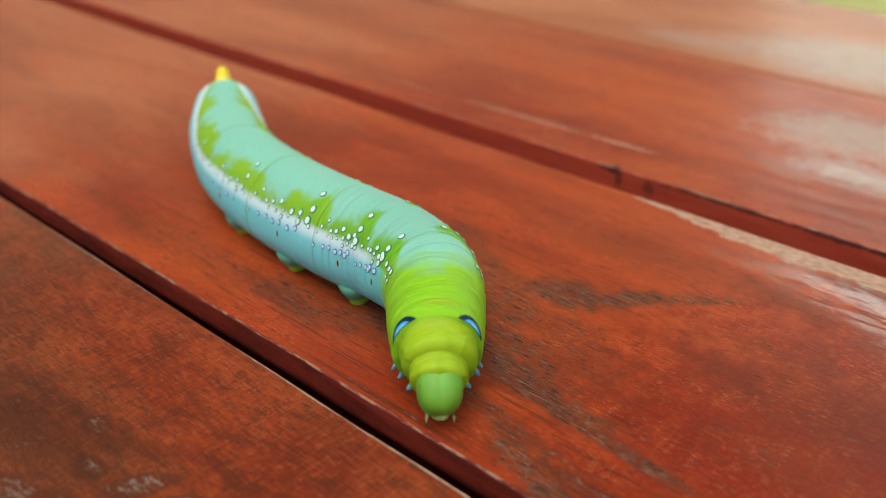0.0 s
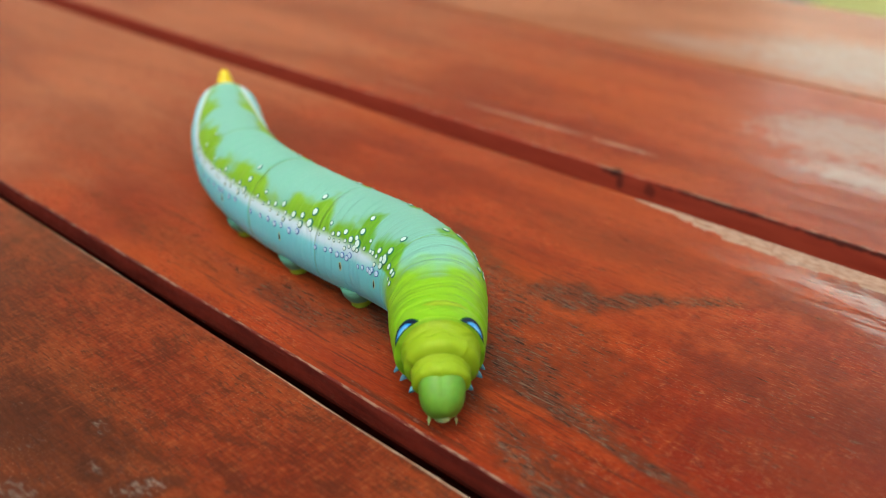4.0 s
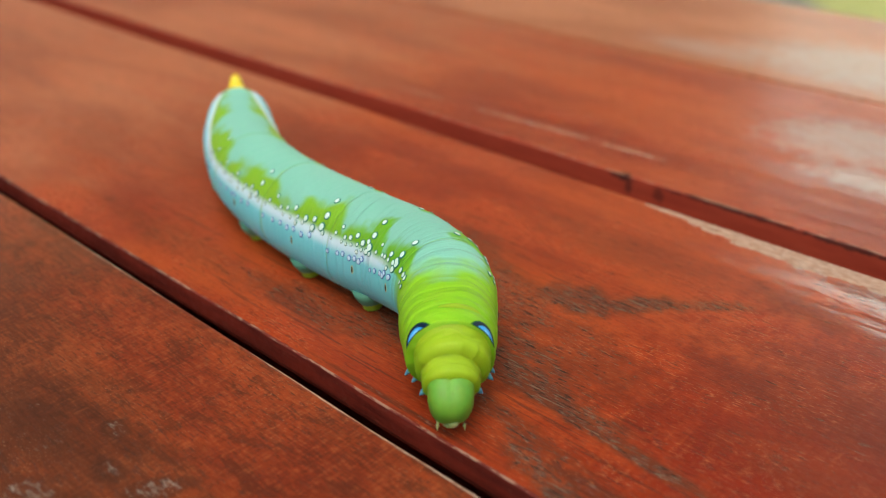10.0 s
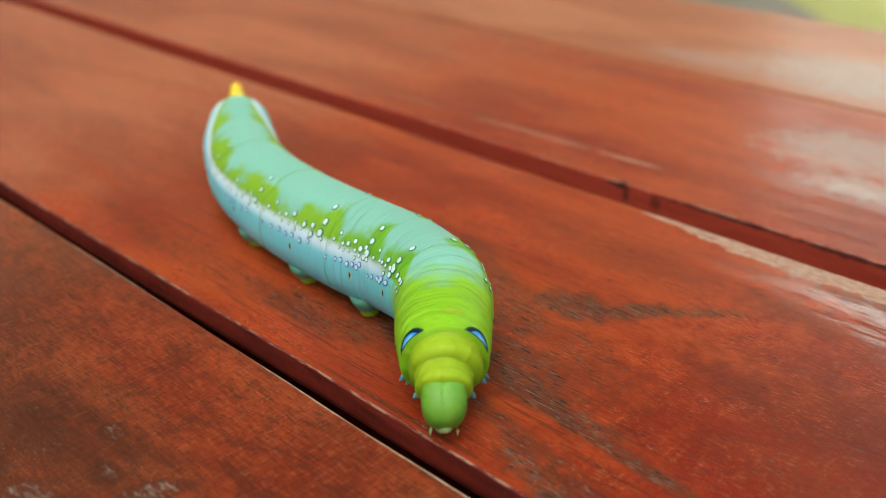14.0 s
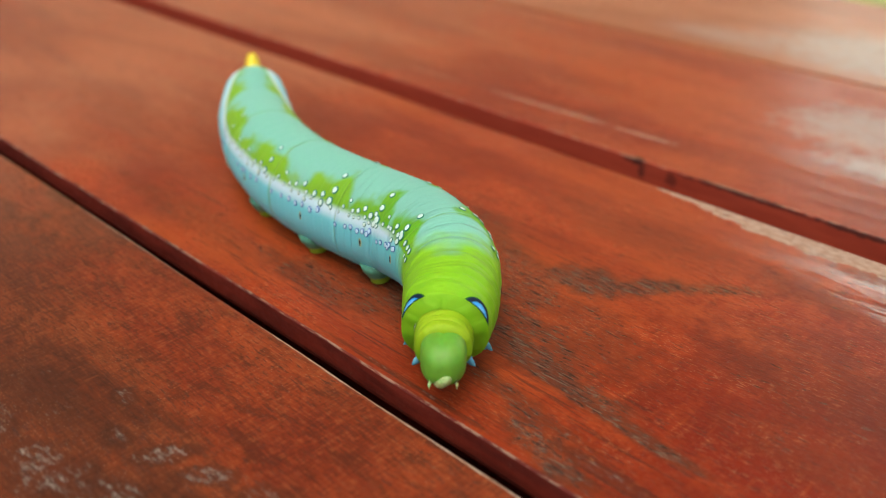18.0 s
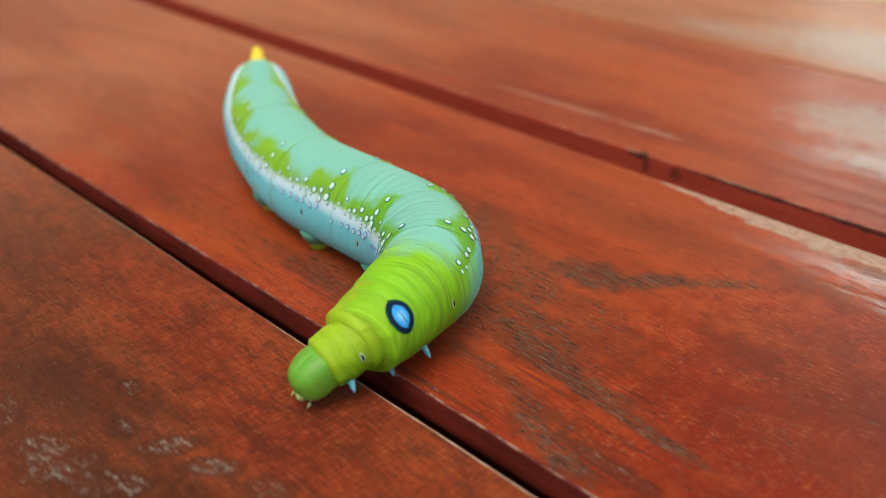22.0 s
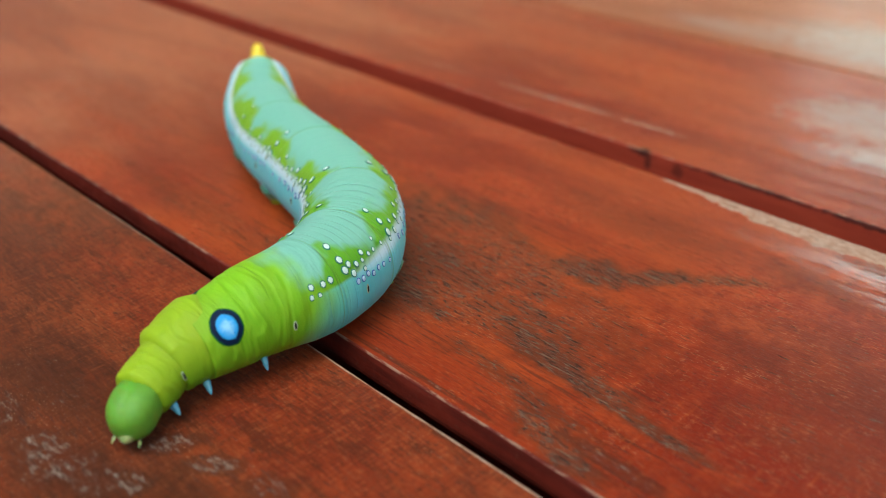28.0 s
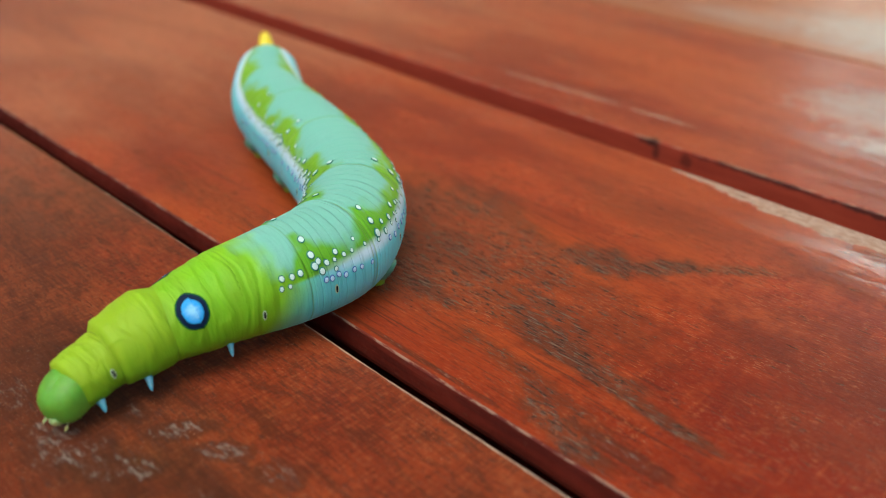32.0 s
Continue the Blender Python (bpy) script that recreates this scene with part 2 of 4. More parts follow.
    # painted haze: tan farther off and leftwards; grey is weathering plus painted glare
    far_haze = n.math("MAXIMUM", n.step(sep.outputs[1], 150.0, 158.0), n.step(n.math("ADD", sep.outputs[0], n.math("MULTIPLY_ADD", patch, 60.0, -30.0)), -92.0, -150.0, 0.0, 0.62))
    base = n.mix(n.math("MULTIPLY", far_haze, 0.68), base, n.mix(n.step(tone, 0.35, 0.65), (0.34, 0.12, 0.052), (0.44, 0.19, 0.095)))
    grey = blots(n, at, GREY_GLARE, edge)
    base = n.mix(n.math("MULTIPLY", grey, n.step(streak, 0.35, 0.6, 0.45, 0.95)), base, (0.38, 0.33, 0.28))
    zone = blots(n, at, WORN, edge)
    grit = n.math("ADD", n.math("MULTIPLY", n.noise(n.place((760, 2700, 1500), (3.7, 2.9, 0)), 1.0, 5, 0.72, 0.8), 0.72), n.math("MULTIPLY", streak, 0.28))
    worn = n.step(n.math("ADD", grit, n.math("MULTIPLY_ADD", zone, 0.16, -0.16)), 0.462, 0.560)
    worn = n.math("MULTIPLY", worn, n.step(zone, 0.02, 0.3))
    base = n.mix(n.math("MULTIPLY", zone, 0.80), base, n.mix(n.step(patch, 0.4, 0.6), (0.10, 0.026, 0.010), (0.20, 0.040, 0.010)))
    base = n.mix(n.math("MULTIPLY", worn, 0.92), base, n.mix(n.step(fibre, 0.46, 0.60), (0.050, 0.026, 0.018), (0.175, 0.120, 0.082)))
    bzone = blots(n, at, BARE, n.math("MULTIPLY", edge, 0.8))
    chalk = n.noise(n.place((700, 1700, 900), (2.0, 5.0, 0)), 1.0, 4, 0.7)
    bare = n.step(n.math("ADD", chalk, n.math("MULTIPLY_ADD", bzone, 0.30, -0.30)), 0.42, 0.64)
    bare = n.math("MULTIPLY", bare, n.step(bzone, 0.02, 0.3))
    base = n.mix(n.math("MULTIPLY", n.step(bzone, 0.0, 0.5), 0.5), base, (0.06, 0.020, 0.010))
    base = n.mix(n.math("MULTIPLY", bare, 0.62), base, n.mix(n.step(scrub, 0.38, 0.60), (0.10, 0.072, 0.052), (0.34, 0.29, 0.23)))
    szone = blots(n, at, SPLIT, n.math("MULTIPLY", edge, 0.7))
    split = n.step(n.math("ADD", szone, n.math("MULTIPLY_ADD", streak, 0.8, -0.4)), 0.32, 0.50)
    base = n.mix(n.math("MULTIPLY", split, 0.9), base, n.mix(n.step(chalk, 0.35, 0.62), (0.33, 0.19, 0.12), (0.50, 0.36, 0.26)))
    # short dark nicks and pale motes, in flocks
    flock = n.step(patch, 0.40, 0.66)
    nick = n.math("MULTIPLY", n.step(dash, 0.595, 0.615), n.math("MULTIPLY_ADD", flock, 0.6, 0.3))
    base = n.mix(n.math("MULTIPLY", nick, 0.8), base, (0.085, 0.040, 0.028))
    lash = n.noise(n.place((950, 6200, 2000), (8.3, 4.1, 0)), 1.0, 2, 0.5)
    base = n.mix(n.math("MULTIPLY", n.step(lash, 0.615, 0.64), n.math("MULTIPLY", n.math("MULTIPLY_ADD", near, -0.75, 1.0), n.math("MULTIPLY_ADD", flock, 0.30, 0.06))), base, (0.60, 0.25, 0.10))
    scuff = n.math("MULTIPLY", n.step(mote, 0.68, 0.72), flock)
    base = n.mix(n.math("MULTIPLY", scuff, 0.5), base, (0.48, 0.30, 0.18))
    dull = n.math("MAXIMUM", n.math("MAXIMUM", worn, nick), n.math("MAXIMUM", n.math("MAXIMUM", bare, n.math("MULTIPLY", split, 0.8)), n.math("MULTIPLY", scuff, 0.6)))
    wipe = n.noise(n.place((45, 420, 200), (6.1, 3.7, 0)), 1.0, 4, 0.65, 0.3)
    polish = n.math("MULTIPLY", blots(n, at, ((-29, 89.5, 14, 3.6, -3, 1.0), (-17, 88, 12, 4.5, 0, 1.0), (-40, 119, 16, 6, 0, 0.5)), edge), n.step(n.math("ADD", n.math("MULTIPLY", streak, 0.6), n.math("MULTIPLY", wipe, 0.4)), 0.42, 0.55))
    relief = n.math("SUBTRACT", n.math("MULTIPLY_ADD", streak, 0.5, n.math("MULTIPLY", fibre, 0.5)), n.math("MULTIPLY", dull, 0.5))
    n.bump(relief, 0.34, 0.00012)
    rough = n.math("ADD", n.step(streak, 0.3, 0.8, 0.32, 0.45), n.math("MULTIPLY", dull, 0.3))
    return n.set(Base_Color=base, Roughness=rough, Specular_IOR_Level=n.math("MULTIPLY_ADD", dull, -0.05, 0.10),
                 Coat_Weight=n.math("MAXIMUM", polish, n.math("MULTIPLY", n.math("SUBTRACT", 1.0, dull), n.step(n.math("ADD", wipe, n.math("MULTIPLY_ADD", streak, 0.5, -0.25)), 0.40, 0.66, 0.03, 0.30))),
                 Coat_Roughness=n.step(patch, 0.3, 0.7, 0.26, 0.14), Coat_IOR=n.math("MULTIPLY_ADD", polish, 0.8, 1.5))


def larva_skin():
    """Green skin: yellow-green in front, blue-green behind with green flank patches, a white side line and a pale blue flank."""
    n = Nodes("larva_skin")
    along, turn = n.attr("along"), n.math("MULTIPLY", n.attr("round"), math.pi)
    side = n.math("ABSOLUTE", n.attr("round"))
    join = n.tree.nodes.new("ShaderNodeCombineXYZ")
    for sock, v in zip(join.inputs, (n.math("MULTIPLY", along, 9.0), n.math("MULTIPLY", n.math("SINE", turn), 5.0), n.math("MULTIPLY", n.math("COSINE", turn), 5.0))):
        n.put(sock, v)
    at = join.outputs[0]
    squeeze = n.tree.nodes.new("ShaderNodeMapping")
    squeeze.inputs["Scale"].default_value = (3.2, 0.3, 0.3)
    n.put(squeeze.inputs[0], at)
    cloud = n.math("SUBTRACT", n.noise(at, 0.42, 1.5, 0.45), 0.5)
    fine = n.noise(at, 5.0, 3, 0.6)
    front = n.mix(n.step(along, 2.6, 1.2), n.mix(fine, (0.24, 0.55, 0.008), (0.28, 0.59, 0.012)), n.mix(fine, (0.32, 0.50, 0.010), (0.36, 0.54, 0.014)))
    teal = n.mix(fine, (0.21, 0.55, 0.39), (0.27, 0.62, 0.47))
    green = n.mix(n.step(along, 4.8, 6.8), n.mix(fine, (0.13, 0.43, 0.010), (0.18, 0.48, 0.014)), n.mix(fine, (0.20, 0.45, 0.014), (0.27, 0.50, 0.022)))
    pale = n.mix(n.step(along, 3.6, 5.4), n.mix(fine, (0.14, 0.71, 0.64), (0.19, 0.79, 0.74)), n.mix(fine, (0.18, 0.70, 0.73), (0.24, 0.78, 0.83)))
    # a patch of green on each segment: highest at its front end, falling back to the side line
    big = n.math("SUBTRACT", n.noise(at, 0.28, 2, 0.5), 0.5)
    saw = n.math("FRACT", n.math("ADD", along, n.math("MULTIPLY", big, 0.5)))
    limit = n.math("ADD", n.math("MULTIPLY_ADD", n.math("SMOOTH_MIN", saw, n.math("MULTIPLY_ADD", saw, -4.0, 4.0), 0.15), 0.20, 0.125), n.math("MULTIPLY_ADD", cloud, 0.22, n.math("MULTIPLY", big, 0.25)))
    line = n.step(along, 8.0, 10.8, 0.368, 0.10)
    limit = n.math("MULTIPLY", limit, n.math("DIVIDE", line, 0.368))
    back = n.mix(n.step(n.math("SUBTRACT", side, limit), -0.055, 0.055), teal, green)
    off = n.math("SUBTRACT", side, line)
    body = n.mix(n.step(off, -0.01, 0.015), back, pale)
    glow = n.math("MULTIPLY", n.step(n.math("ADD", off, n.math("MULTIPLY", cloud, 0.03)), -0.05, 0.0), n.step(off, 0.08, 0.01))
    white = n.math("MULTIPLY", glow, n.step(along, 4.0, 5.0, 0.0, 0.95))
    body = n.mix(white, body, (0.69, 0.92, 0.98))
    body = n.mix(n.step(side, 0.80, 0.92), body, (0.30, 0.50, 0.20))
    # yellow-green front, with a blue-green saddle that begins on the first abdominal segment
    saddle = n.step(n.math("SUBTRACT", n.math("ADD", along, n.math("MULTIPLY", cloud, 0.5)), n.math("MULTIPLY", side, 0.9)), 3.14, 3.70)
    flank = n.step(n.math("SUBTRACT", along, n.math("MULTIPLY_ADD", side, -1.0, 1.0)), 2.95, 3.75)
    keep = n.mix(n.step(side, 0.30, 0.42), saddle, flank)
    color = n.mix(keep, n.mix(n.step(side, 0.25, 0.7), front, (0.19, 0.46, 0.010)), body)
    # fine cross folds, a sharper fold between segments
    folds = n.noise(squeeze.outputs[0], 1.0, 2, 0.5)
    broad = n.tree.nodes.new("ShaderNodeMapping")
    broad.inputs["Scale"].default_value = (0.62, 0.15, 0.15)
    n.put(broad.inputs[0], at)
    crease = n.math("ABSOLUTE", n.math("SUBTRACT", n.noise(broad.outputs[0], 1.0, 1.5, 0.5), 0.5))
    gap = n.math("ABSOLUTE", n.math("SUBTRACT", n.math("FRACT", n.math("ADD", along, 0.5)), 0.5))
    seam = n.math("MULTIPLY", n.step(gap, 0.0, 0.022), n.step(along, 3.5, 3.9))
    eighth = n.math("ABSOLUTE", n.math("SUBTRACT", n.math("FRACT", n.math("MULTIPLY", along, 8.0)), 0.5))
    ply = n.math("MULTIPLY", n.step(eighth, 0.0, 0.12), n.math("MULTIPLY", n.step(along, 3.7, 4.3), n.step(along, 7.0, 5.8, 0.1, 1.0)))
    color = n.mix(n.math("MULTIPLY", n.math("SUBTRACT", 1.0, n.step(gap, 0.0, 0.016)), n.math("MULTIPLY", n.step(along, 3.5, 3.9), 0.45)), color, (0.20, 0.45, 0.03))
    slow = n.tree.nodes.new("ShaderNodeMapping")
    slow.inputs["Scale"].default_value = (0.22, 0.16, 0.16)
    n.put(slow.inputs[0], at)
    sixth = n.math("ABSOLUTE", n.math("SUBTRACT", n.math("FRACT", n.math("MULTIPLY_ADD", along, 4.6, n.math("MULTIPLY", n.noise(slow.outputs[0], 1.0, 1.0, 0.4), 2.2))), 0.5))
    fold = n.math("MULTIPLY", n.step(sixth, 0.0, 0.34), n.math("MULTIPLY", n.step(along, 4.2, 3.5), n.step(n.noise(slow.outputs[0], 2.3, 1, 0.5), 0.34, 0.62, 0.35, 1.6)))
    height = n.math("ADD", n.math("MULTIPLY_ADD", seam, 2.2, fold), n.math("ADD", n.math("MULTIPLY", ply, 0.8), n.math("MULTIPLY_ADD", n.step(crease, 0.0, 0.06), n.step(along, 3.4, 2.4, 0.0, 0.35), n.math("MULTIPLY_ADD", folds, n.step(along, 3.2, 4.2, 0.08, 0.45), n.math("MULTIPLY", fine, 0.4)))))
    n.bump(height, 0.48, 0.00016)
    return n.set(Base_Color=color, Roughness=n.step(fine, 0.2, 0.8, 0.48, 0.60), Specular_IOR_Level=0.28,
                 Subsurface_Weight=0.55, Subsurface_Radius=(0.9, 1.0, 0.8), Subsurface_Scale=0.0022)


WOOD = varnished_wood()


def plank_side():
    """The sawn sides of the slats: a maroon coat, darkened for the shade in the gaps."""
    n = Nodes("plank_side")
    grain = n.noise(n.place((120, 900, 900)), 1.0, 4, 0.6)
    speck = n.noise(n.place((900, 900, 900)), 1.0, 3, 0.6)
    c = n.mix(n.step(grain, 0.3, 0.7), (0.10, 0.013, 0.008), (0.19, 0.024, 0.013))
    c = n.mix(n.math("MULTIPLY", n.step(speck, 0.60, 0.72), 0.4), c, (0.20, 0.07, 0.045))
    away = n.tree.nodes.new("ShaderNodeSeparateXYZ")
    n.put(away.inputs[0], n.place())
    # far sides painted lighter and redder, as though more light reached them
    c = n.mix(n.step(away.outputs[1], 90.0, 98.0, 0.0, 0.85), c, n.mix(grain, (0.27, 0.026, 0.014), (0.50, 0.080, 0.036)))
    face = n.tree.nodes.new("ShaderNodeCombineXYZ")
    n.put(face.inputs[0], away.outputs[0])
    n.put(face.inputs[1], away.outputs[2])
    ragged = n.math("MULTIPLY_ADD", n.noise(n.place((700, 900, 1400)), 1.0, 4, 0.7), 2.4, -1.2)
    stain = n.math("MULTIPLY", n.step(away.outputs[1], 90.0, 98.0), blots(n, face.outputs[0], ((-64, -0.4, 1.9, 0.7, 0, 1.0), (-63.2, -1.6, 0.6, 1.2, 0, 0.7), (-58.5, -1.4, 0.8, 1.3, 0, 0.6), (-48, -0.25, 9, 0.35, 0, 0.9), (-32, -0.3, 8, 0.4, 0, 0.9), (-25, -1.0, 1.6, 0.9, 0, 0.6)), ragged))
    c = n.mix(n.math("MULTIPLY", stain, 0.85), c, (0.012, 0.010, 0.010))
    n.bump(n.math("ADD", grain, n.math("MULTIPLY", speck, 0.5)), 0.4, 0.0002)
    sep = n.tree.nodes.new("ShaderNodeSeparateXYZ")
    n.put(sep.inputs[0], n.place())
    chip = n.math("MULTIPLY", n.step(sep.outputs[2], -0.16, -0.06), n.step(n.noise(n.place((420, 2000, 2000)), 1.0, 3, 0.7), 0.46, 0.60))
    c = n.mix(n.math("MULTIPLY", chip, 0.6), c, (0.42, 0.26, 0.17))
    return n.set(Base_Color=c, Roughness=n.step(speck, 0.3, 0.8, 0.4, 0.65), Specular_IOR_Level=0.3)


WOOD_SIDE = plank_side()
SKIN = larva_skin()
HEAD = plain("larva_head", (0.16, 0.40, 0.030), 0.5, 0.25, 1400, Subsurface_Weight=0.4, Subsurface_Scale=0.0006)
MOUTH = plain("larva_mouth", (0.44, 0.58, 0.22), 0.3, 0.4, 3500, Subsurface_Weight=0.4, Subsurface_Scale=0.0004)
LEG = plain("larva_leg", (0.12, 0.38, 0.50), 0.3, 0.25, 1500, Subsurface_Weight=0.3, Subsurface_Scale=0.0004)
PROLEG = plain("larva_proleg", (0.30, 0.47, 0.03), 0.45, 0.2, 1200)
HORN = plain("larva_horn", (0.86, 0.66, 0.008), 0.4, 0.12, 1500)
SPOT = plain("spot_white", (0.66, 0.85, 0.76), 0.4, 0.05, 2000)
SPOT_BLUE = plain("spot_pale_blue", (0.55, 0.78, 0.92), 0.4, 0.05, 2000)
RIM = plain("spot_rim", (0.025, 0.22, 0.14), 0.45, 0.2, 2000)
RIM_BLUE = plain("spot_rim_blue", (0.06, 0.20, 0.48), 0.45, 0.2, 2000)
FLANK = plain("larva_flank", (0.09, 0.31, 0.20), 0.5, 0.15, 1200)
SLIT = plain("spiracle_slit", (0.004, 0.006, 0.006), 0.7, 0.2, 1500, Specular_IOR_Level=0.1)
PALE = plain("spiracle_lip", (0.45, 0.62, 0.36), 0.4, 0.1, 1500)
PLASTER = plain("wall_plaster", (0.84, 0.76, 0.64), 0.8, 0.2, 6)
ROOF_BLOCKER = plain("roof_blocker", (0.06, 0.042, 0.03), 0.7, 0.3, 5)
PAVING = plain("terrace_paving", (0.34, 0.30, 0.26), 0.8, 0.25, 8)


def grass_ground():
    n = Nodes("grass")
    at = n.place((1, 1, 1))
    c = n.mix(n.noise(at, 3.0, 5, 0.65), (0.50, 0.52, 0.14), (0.66, 0.66, 0.30))
    c = n.mix(n.step(n.noise(at, 0.4, 2), 0.4, 0.7), c, (0.52, 0.54, 0.16))
    n.bump(n.noise(at, 60, 3), 0.6, 0.02)
    return n.set(Base_Color=c, Roughness=0.9)


GRASS = grass_ground()


def iris():
    """The blue field of the eyespot, near white in its middle."""
    n = Nodes("eyespot_blue")
    d = n.attr("reach")
    veil = n.noise(n.local((700, 1900, 1200)), 1.0, 4, 0.7, 0.4)
    c = n.mix(n.step(n.math("ADD", d, n.math("MULTIPLY_ADD", veil, 1.0, -0.5)), 0.05, 0.75), (0.36, 0.74, 0.98), (0.05, 0.40, 0.88))
    c = n.mix(n.step(d, 0.70, 1.0), c, (0.006, 0.05, 0.20))
    n.bump(veil, 0.2, 0.0001)
    return n.set(Base_Color=c, Roughness=0.5, Specular_IOR_Level=0.2)


IRIS = iris()


def eyespot_border():
    """Blue-black, with an uneven outer edge that runs into dark green."""
    n = Nodes("eyespot_border")
    ragged = n.noise(n.local((1500, 1500, 1500)), 1.0, 3, 0.6)
    c = n.mix(n.step(n.math("ADD", n.attr("reach"), n.math("MULTIPLY_ADD", ragged, 0.20, -0.10)), 0.88, 1.0), n.mix(ragged, (0.003, 0.010, 0.030), (0.006, 0.022, 0.065)), (0.035, 0.20, 0.012))
    n.bump(ragged, 0.2, 0.0001)
    return n.set(Base_Color=c, Roughness=0.6, Specular_IOR_Level=0.12)


BLACK = eyespot_border()


# ---- mesh helpers ----
def part(name, bm, material, parent, label="", smooth=True, at=None):
    """Links bm as one mesh object under a thing or a part."""
    me = bpy.data.meshes.new(name)
    bm.normal_update()
    bm.to_mesh(me)
    bm.free()
    for m in material if isinstance(material, (list, tuple)) else (material,):
        me.materials.append(m)
    if smooth:
        me.polygons.foreach_set("use_smooth", [True] * len(me.polygons))
    ob = new(name, me)
    ob.parent = parent
    if at is not None:
        ob.matrix_basis = at
    return tagged(ob, label)


def share(ob, m, parent):
    """Another object on the same mesh."""
    o = new(ob.name.split(".")[0], ob.data)
    o.parent, o.matrix_basis = parent, m
    return o


def tube(bm, rings, closed=True):
    """Skins rows of points, each a closed loop, and caps the ends."""
    loops = [[bm.verts.new(p) for p in ring] for ring in rings]
    for a, b in zip(loops, loops[1:]):
        for i in range(len(a)):
            j = (i + 1) % len(a)
            bm.faces.new((a[i], a[j], b[j], b[i]))
    if closed:
        bm.faces.new(loops[0][::-1])
        bm.faces.new(loops[-1])
    return loops


def cone(bm, stations, sides=12):
    """A round limb through stations (centre, radius, flatness)."""
    rings = []
    for k, (c, r, flat) in enumerate(stations):
        c = Vector(c)
        a, b = Vector(stations[max(k - 1, 0)][0]), Vector(stations[min(k + 1, len(stations) - 1)][0])
        w = (b - a).normalized()
        u = w.orthogonal().normalized() if abs(w.x) > 0.9 else w.cross(Vector((1, 0, 0))).normalized()
        v = w.cross(u)
        rings.append([c + r * (math.cos(q) * u + flat * math.sin(q) * v) for q in (2 * math.pi * i / sides for i in range(sides))])
    tube(bm, rings)


def slab(x0, x1, y0, y1, z0, z1, bevel=0.0, segments=3):
    bm = bmesh.new()
    bmesh.ops.create_cube(bm, size=1)
    for v in bm.verts:
        v.co = ((x0 + x1) / 2 + v.co.x * (x1 - x0), (y0 + y1) / 2 + v.co.y * (y1 - y0), (z0 + z1) / 2 + v.co.z * (z1 - z0))
    if bevel:
        bmesh.ops.bevel(bm, geom=list(bm.edges), offset=bevel, segments=segments, profile=0.5, affect="EDGES")
    return bm


# ---- the setting: lawn, terrace, and an unseen wall and roof added for the reflections ----
FLOOR = -0.74
bm = bmesh.new()
bmesh.ops.create_grid(bm, x_segments=24, y_segments=24, size=400)
tagged(part("ground", bm, GRASS, None, at=pose(0, 0, FLOOR - 0.06)), "sunlit yellow-green lawn around the terrace", "ground", kind="structure")
VERANDA = pose(0, 0, 0, 0, 0, 45)
tagged(part("pavement", slab(-3.2, 1.42, -1.6, 5.2, FLOOR - 0.1, FLOOR, 0.01), PAVING, None, smooth=False, at=VERANDA), "grey concrete veranda floor under the table", "pavement", kind="structure")
# wall out of view, added so the far varnish reflects dim beige
tagged(part("unseen_wall", slab(-2.7, 1.95, 5.0, 5.2, FLOOR - 0.05, 3.2), PLASTER, None, smooth=False, at=VERANDA), "unseen plain beige wall added for the varnish to reflect", "wall", kind="structure")
# out of view: added to block the sky from the table's reflections
tagged(part("ceiling", slab(-2.7, 1.74, 0.8, 4.3, 2.055, 2.15), ROOF_BLOCKER, None, smooth=False, at=VERANDA), "unseen dark roof added to keep sky glare off the varnish", "ceiling", kind="structure")


def glow_sheet():
    """Added glowing sheet in place of overexposed daylight: white haze over yellow-green growth."""
    n = Nodes("glow_sheet")
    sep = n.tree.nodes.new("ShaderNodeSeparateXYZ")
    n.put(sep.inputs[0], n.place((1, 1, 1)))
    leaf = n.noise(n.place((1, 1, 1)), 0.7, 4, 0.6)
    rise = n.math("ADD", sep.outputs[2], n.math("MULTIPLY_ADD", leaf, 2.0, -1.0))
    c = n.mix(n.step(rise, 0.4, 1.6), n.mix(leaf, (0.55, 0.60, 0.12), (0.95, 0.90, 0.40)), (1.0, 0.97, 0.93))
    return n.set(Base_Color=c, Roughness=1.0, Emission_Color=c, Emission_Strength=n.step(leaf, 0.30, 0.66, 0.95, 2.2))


# unseen emissive sheet, added so the varnish mirrors a bright glare
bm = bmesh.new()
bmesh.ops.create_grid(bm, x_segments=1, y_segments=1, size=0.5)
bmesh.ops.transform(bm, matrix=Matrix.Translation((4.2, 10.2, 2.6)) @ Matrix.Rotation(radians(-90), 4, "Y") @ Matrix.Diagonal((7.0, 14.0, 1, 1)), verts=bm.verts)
tagged(part("backdrop", bm, glow_sheet(), None, smooth=False, at=VERANDA), "unseen glowing sheet beyond the lawn, hazy white over yellow-green, mirrored in the varnish", "backdrop", kind="structure")


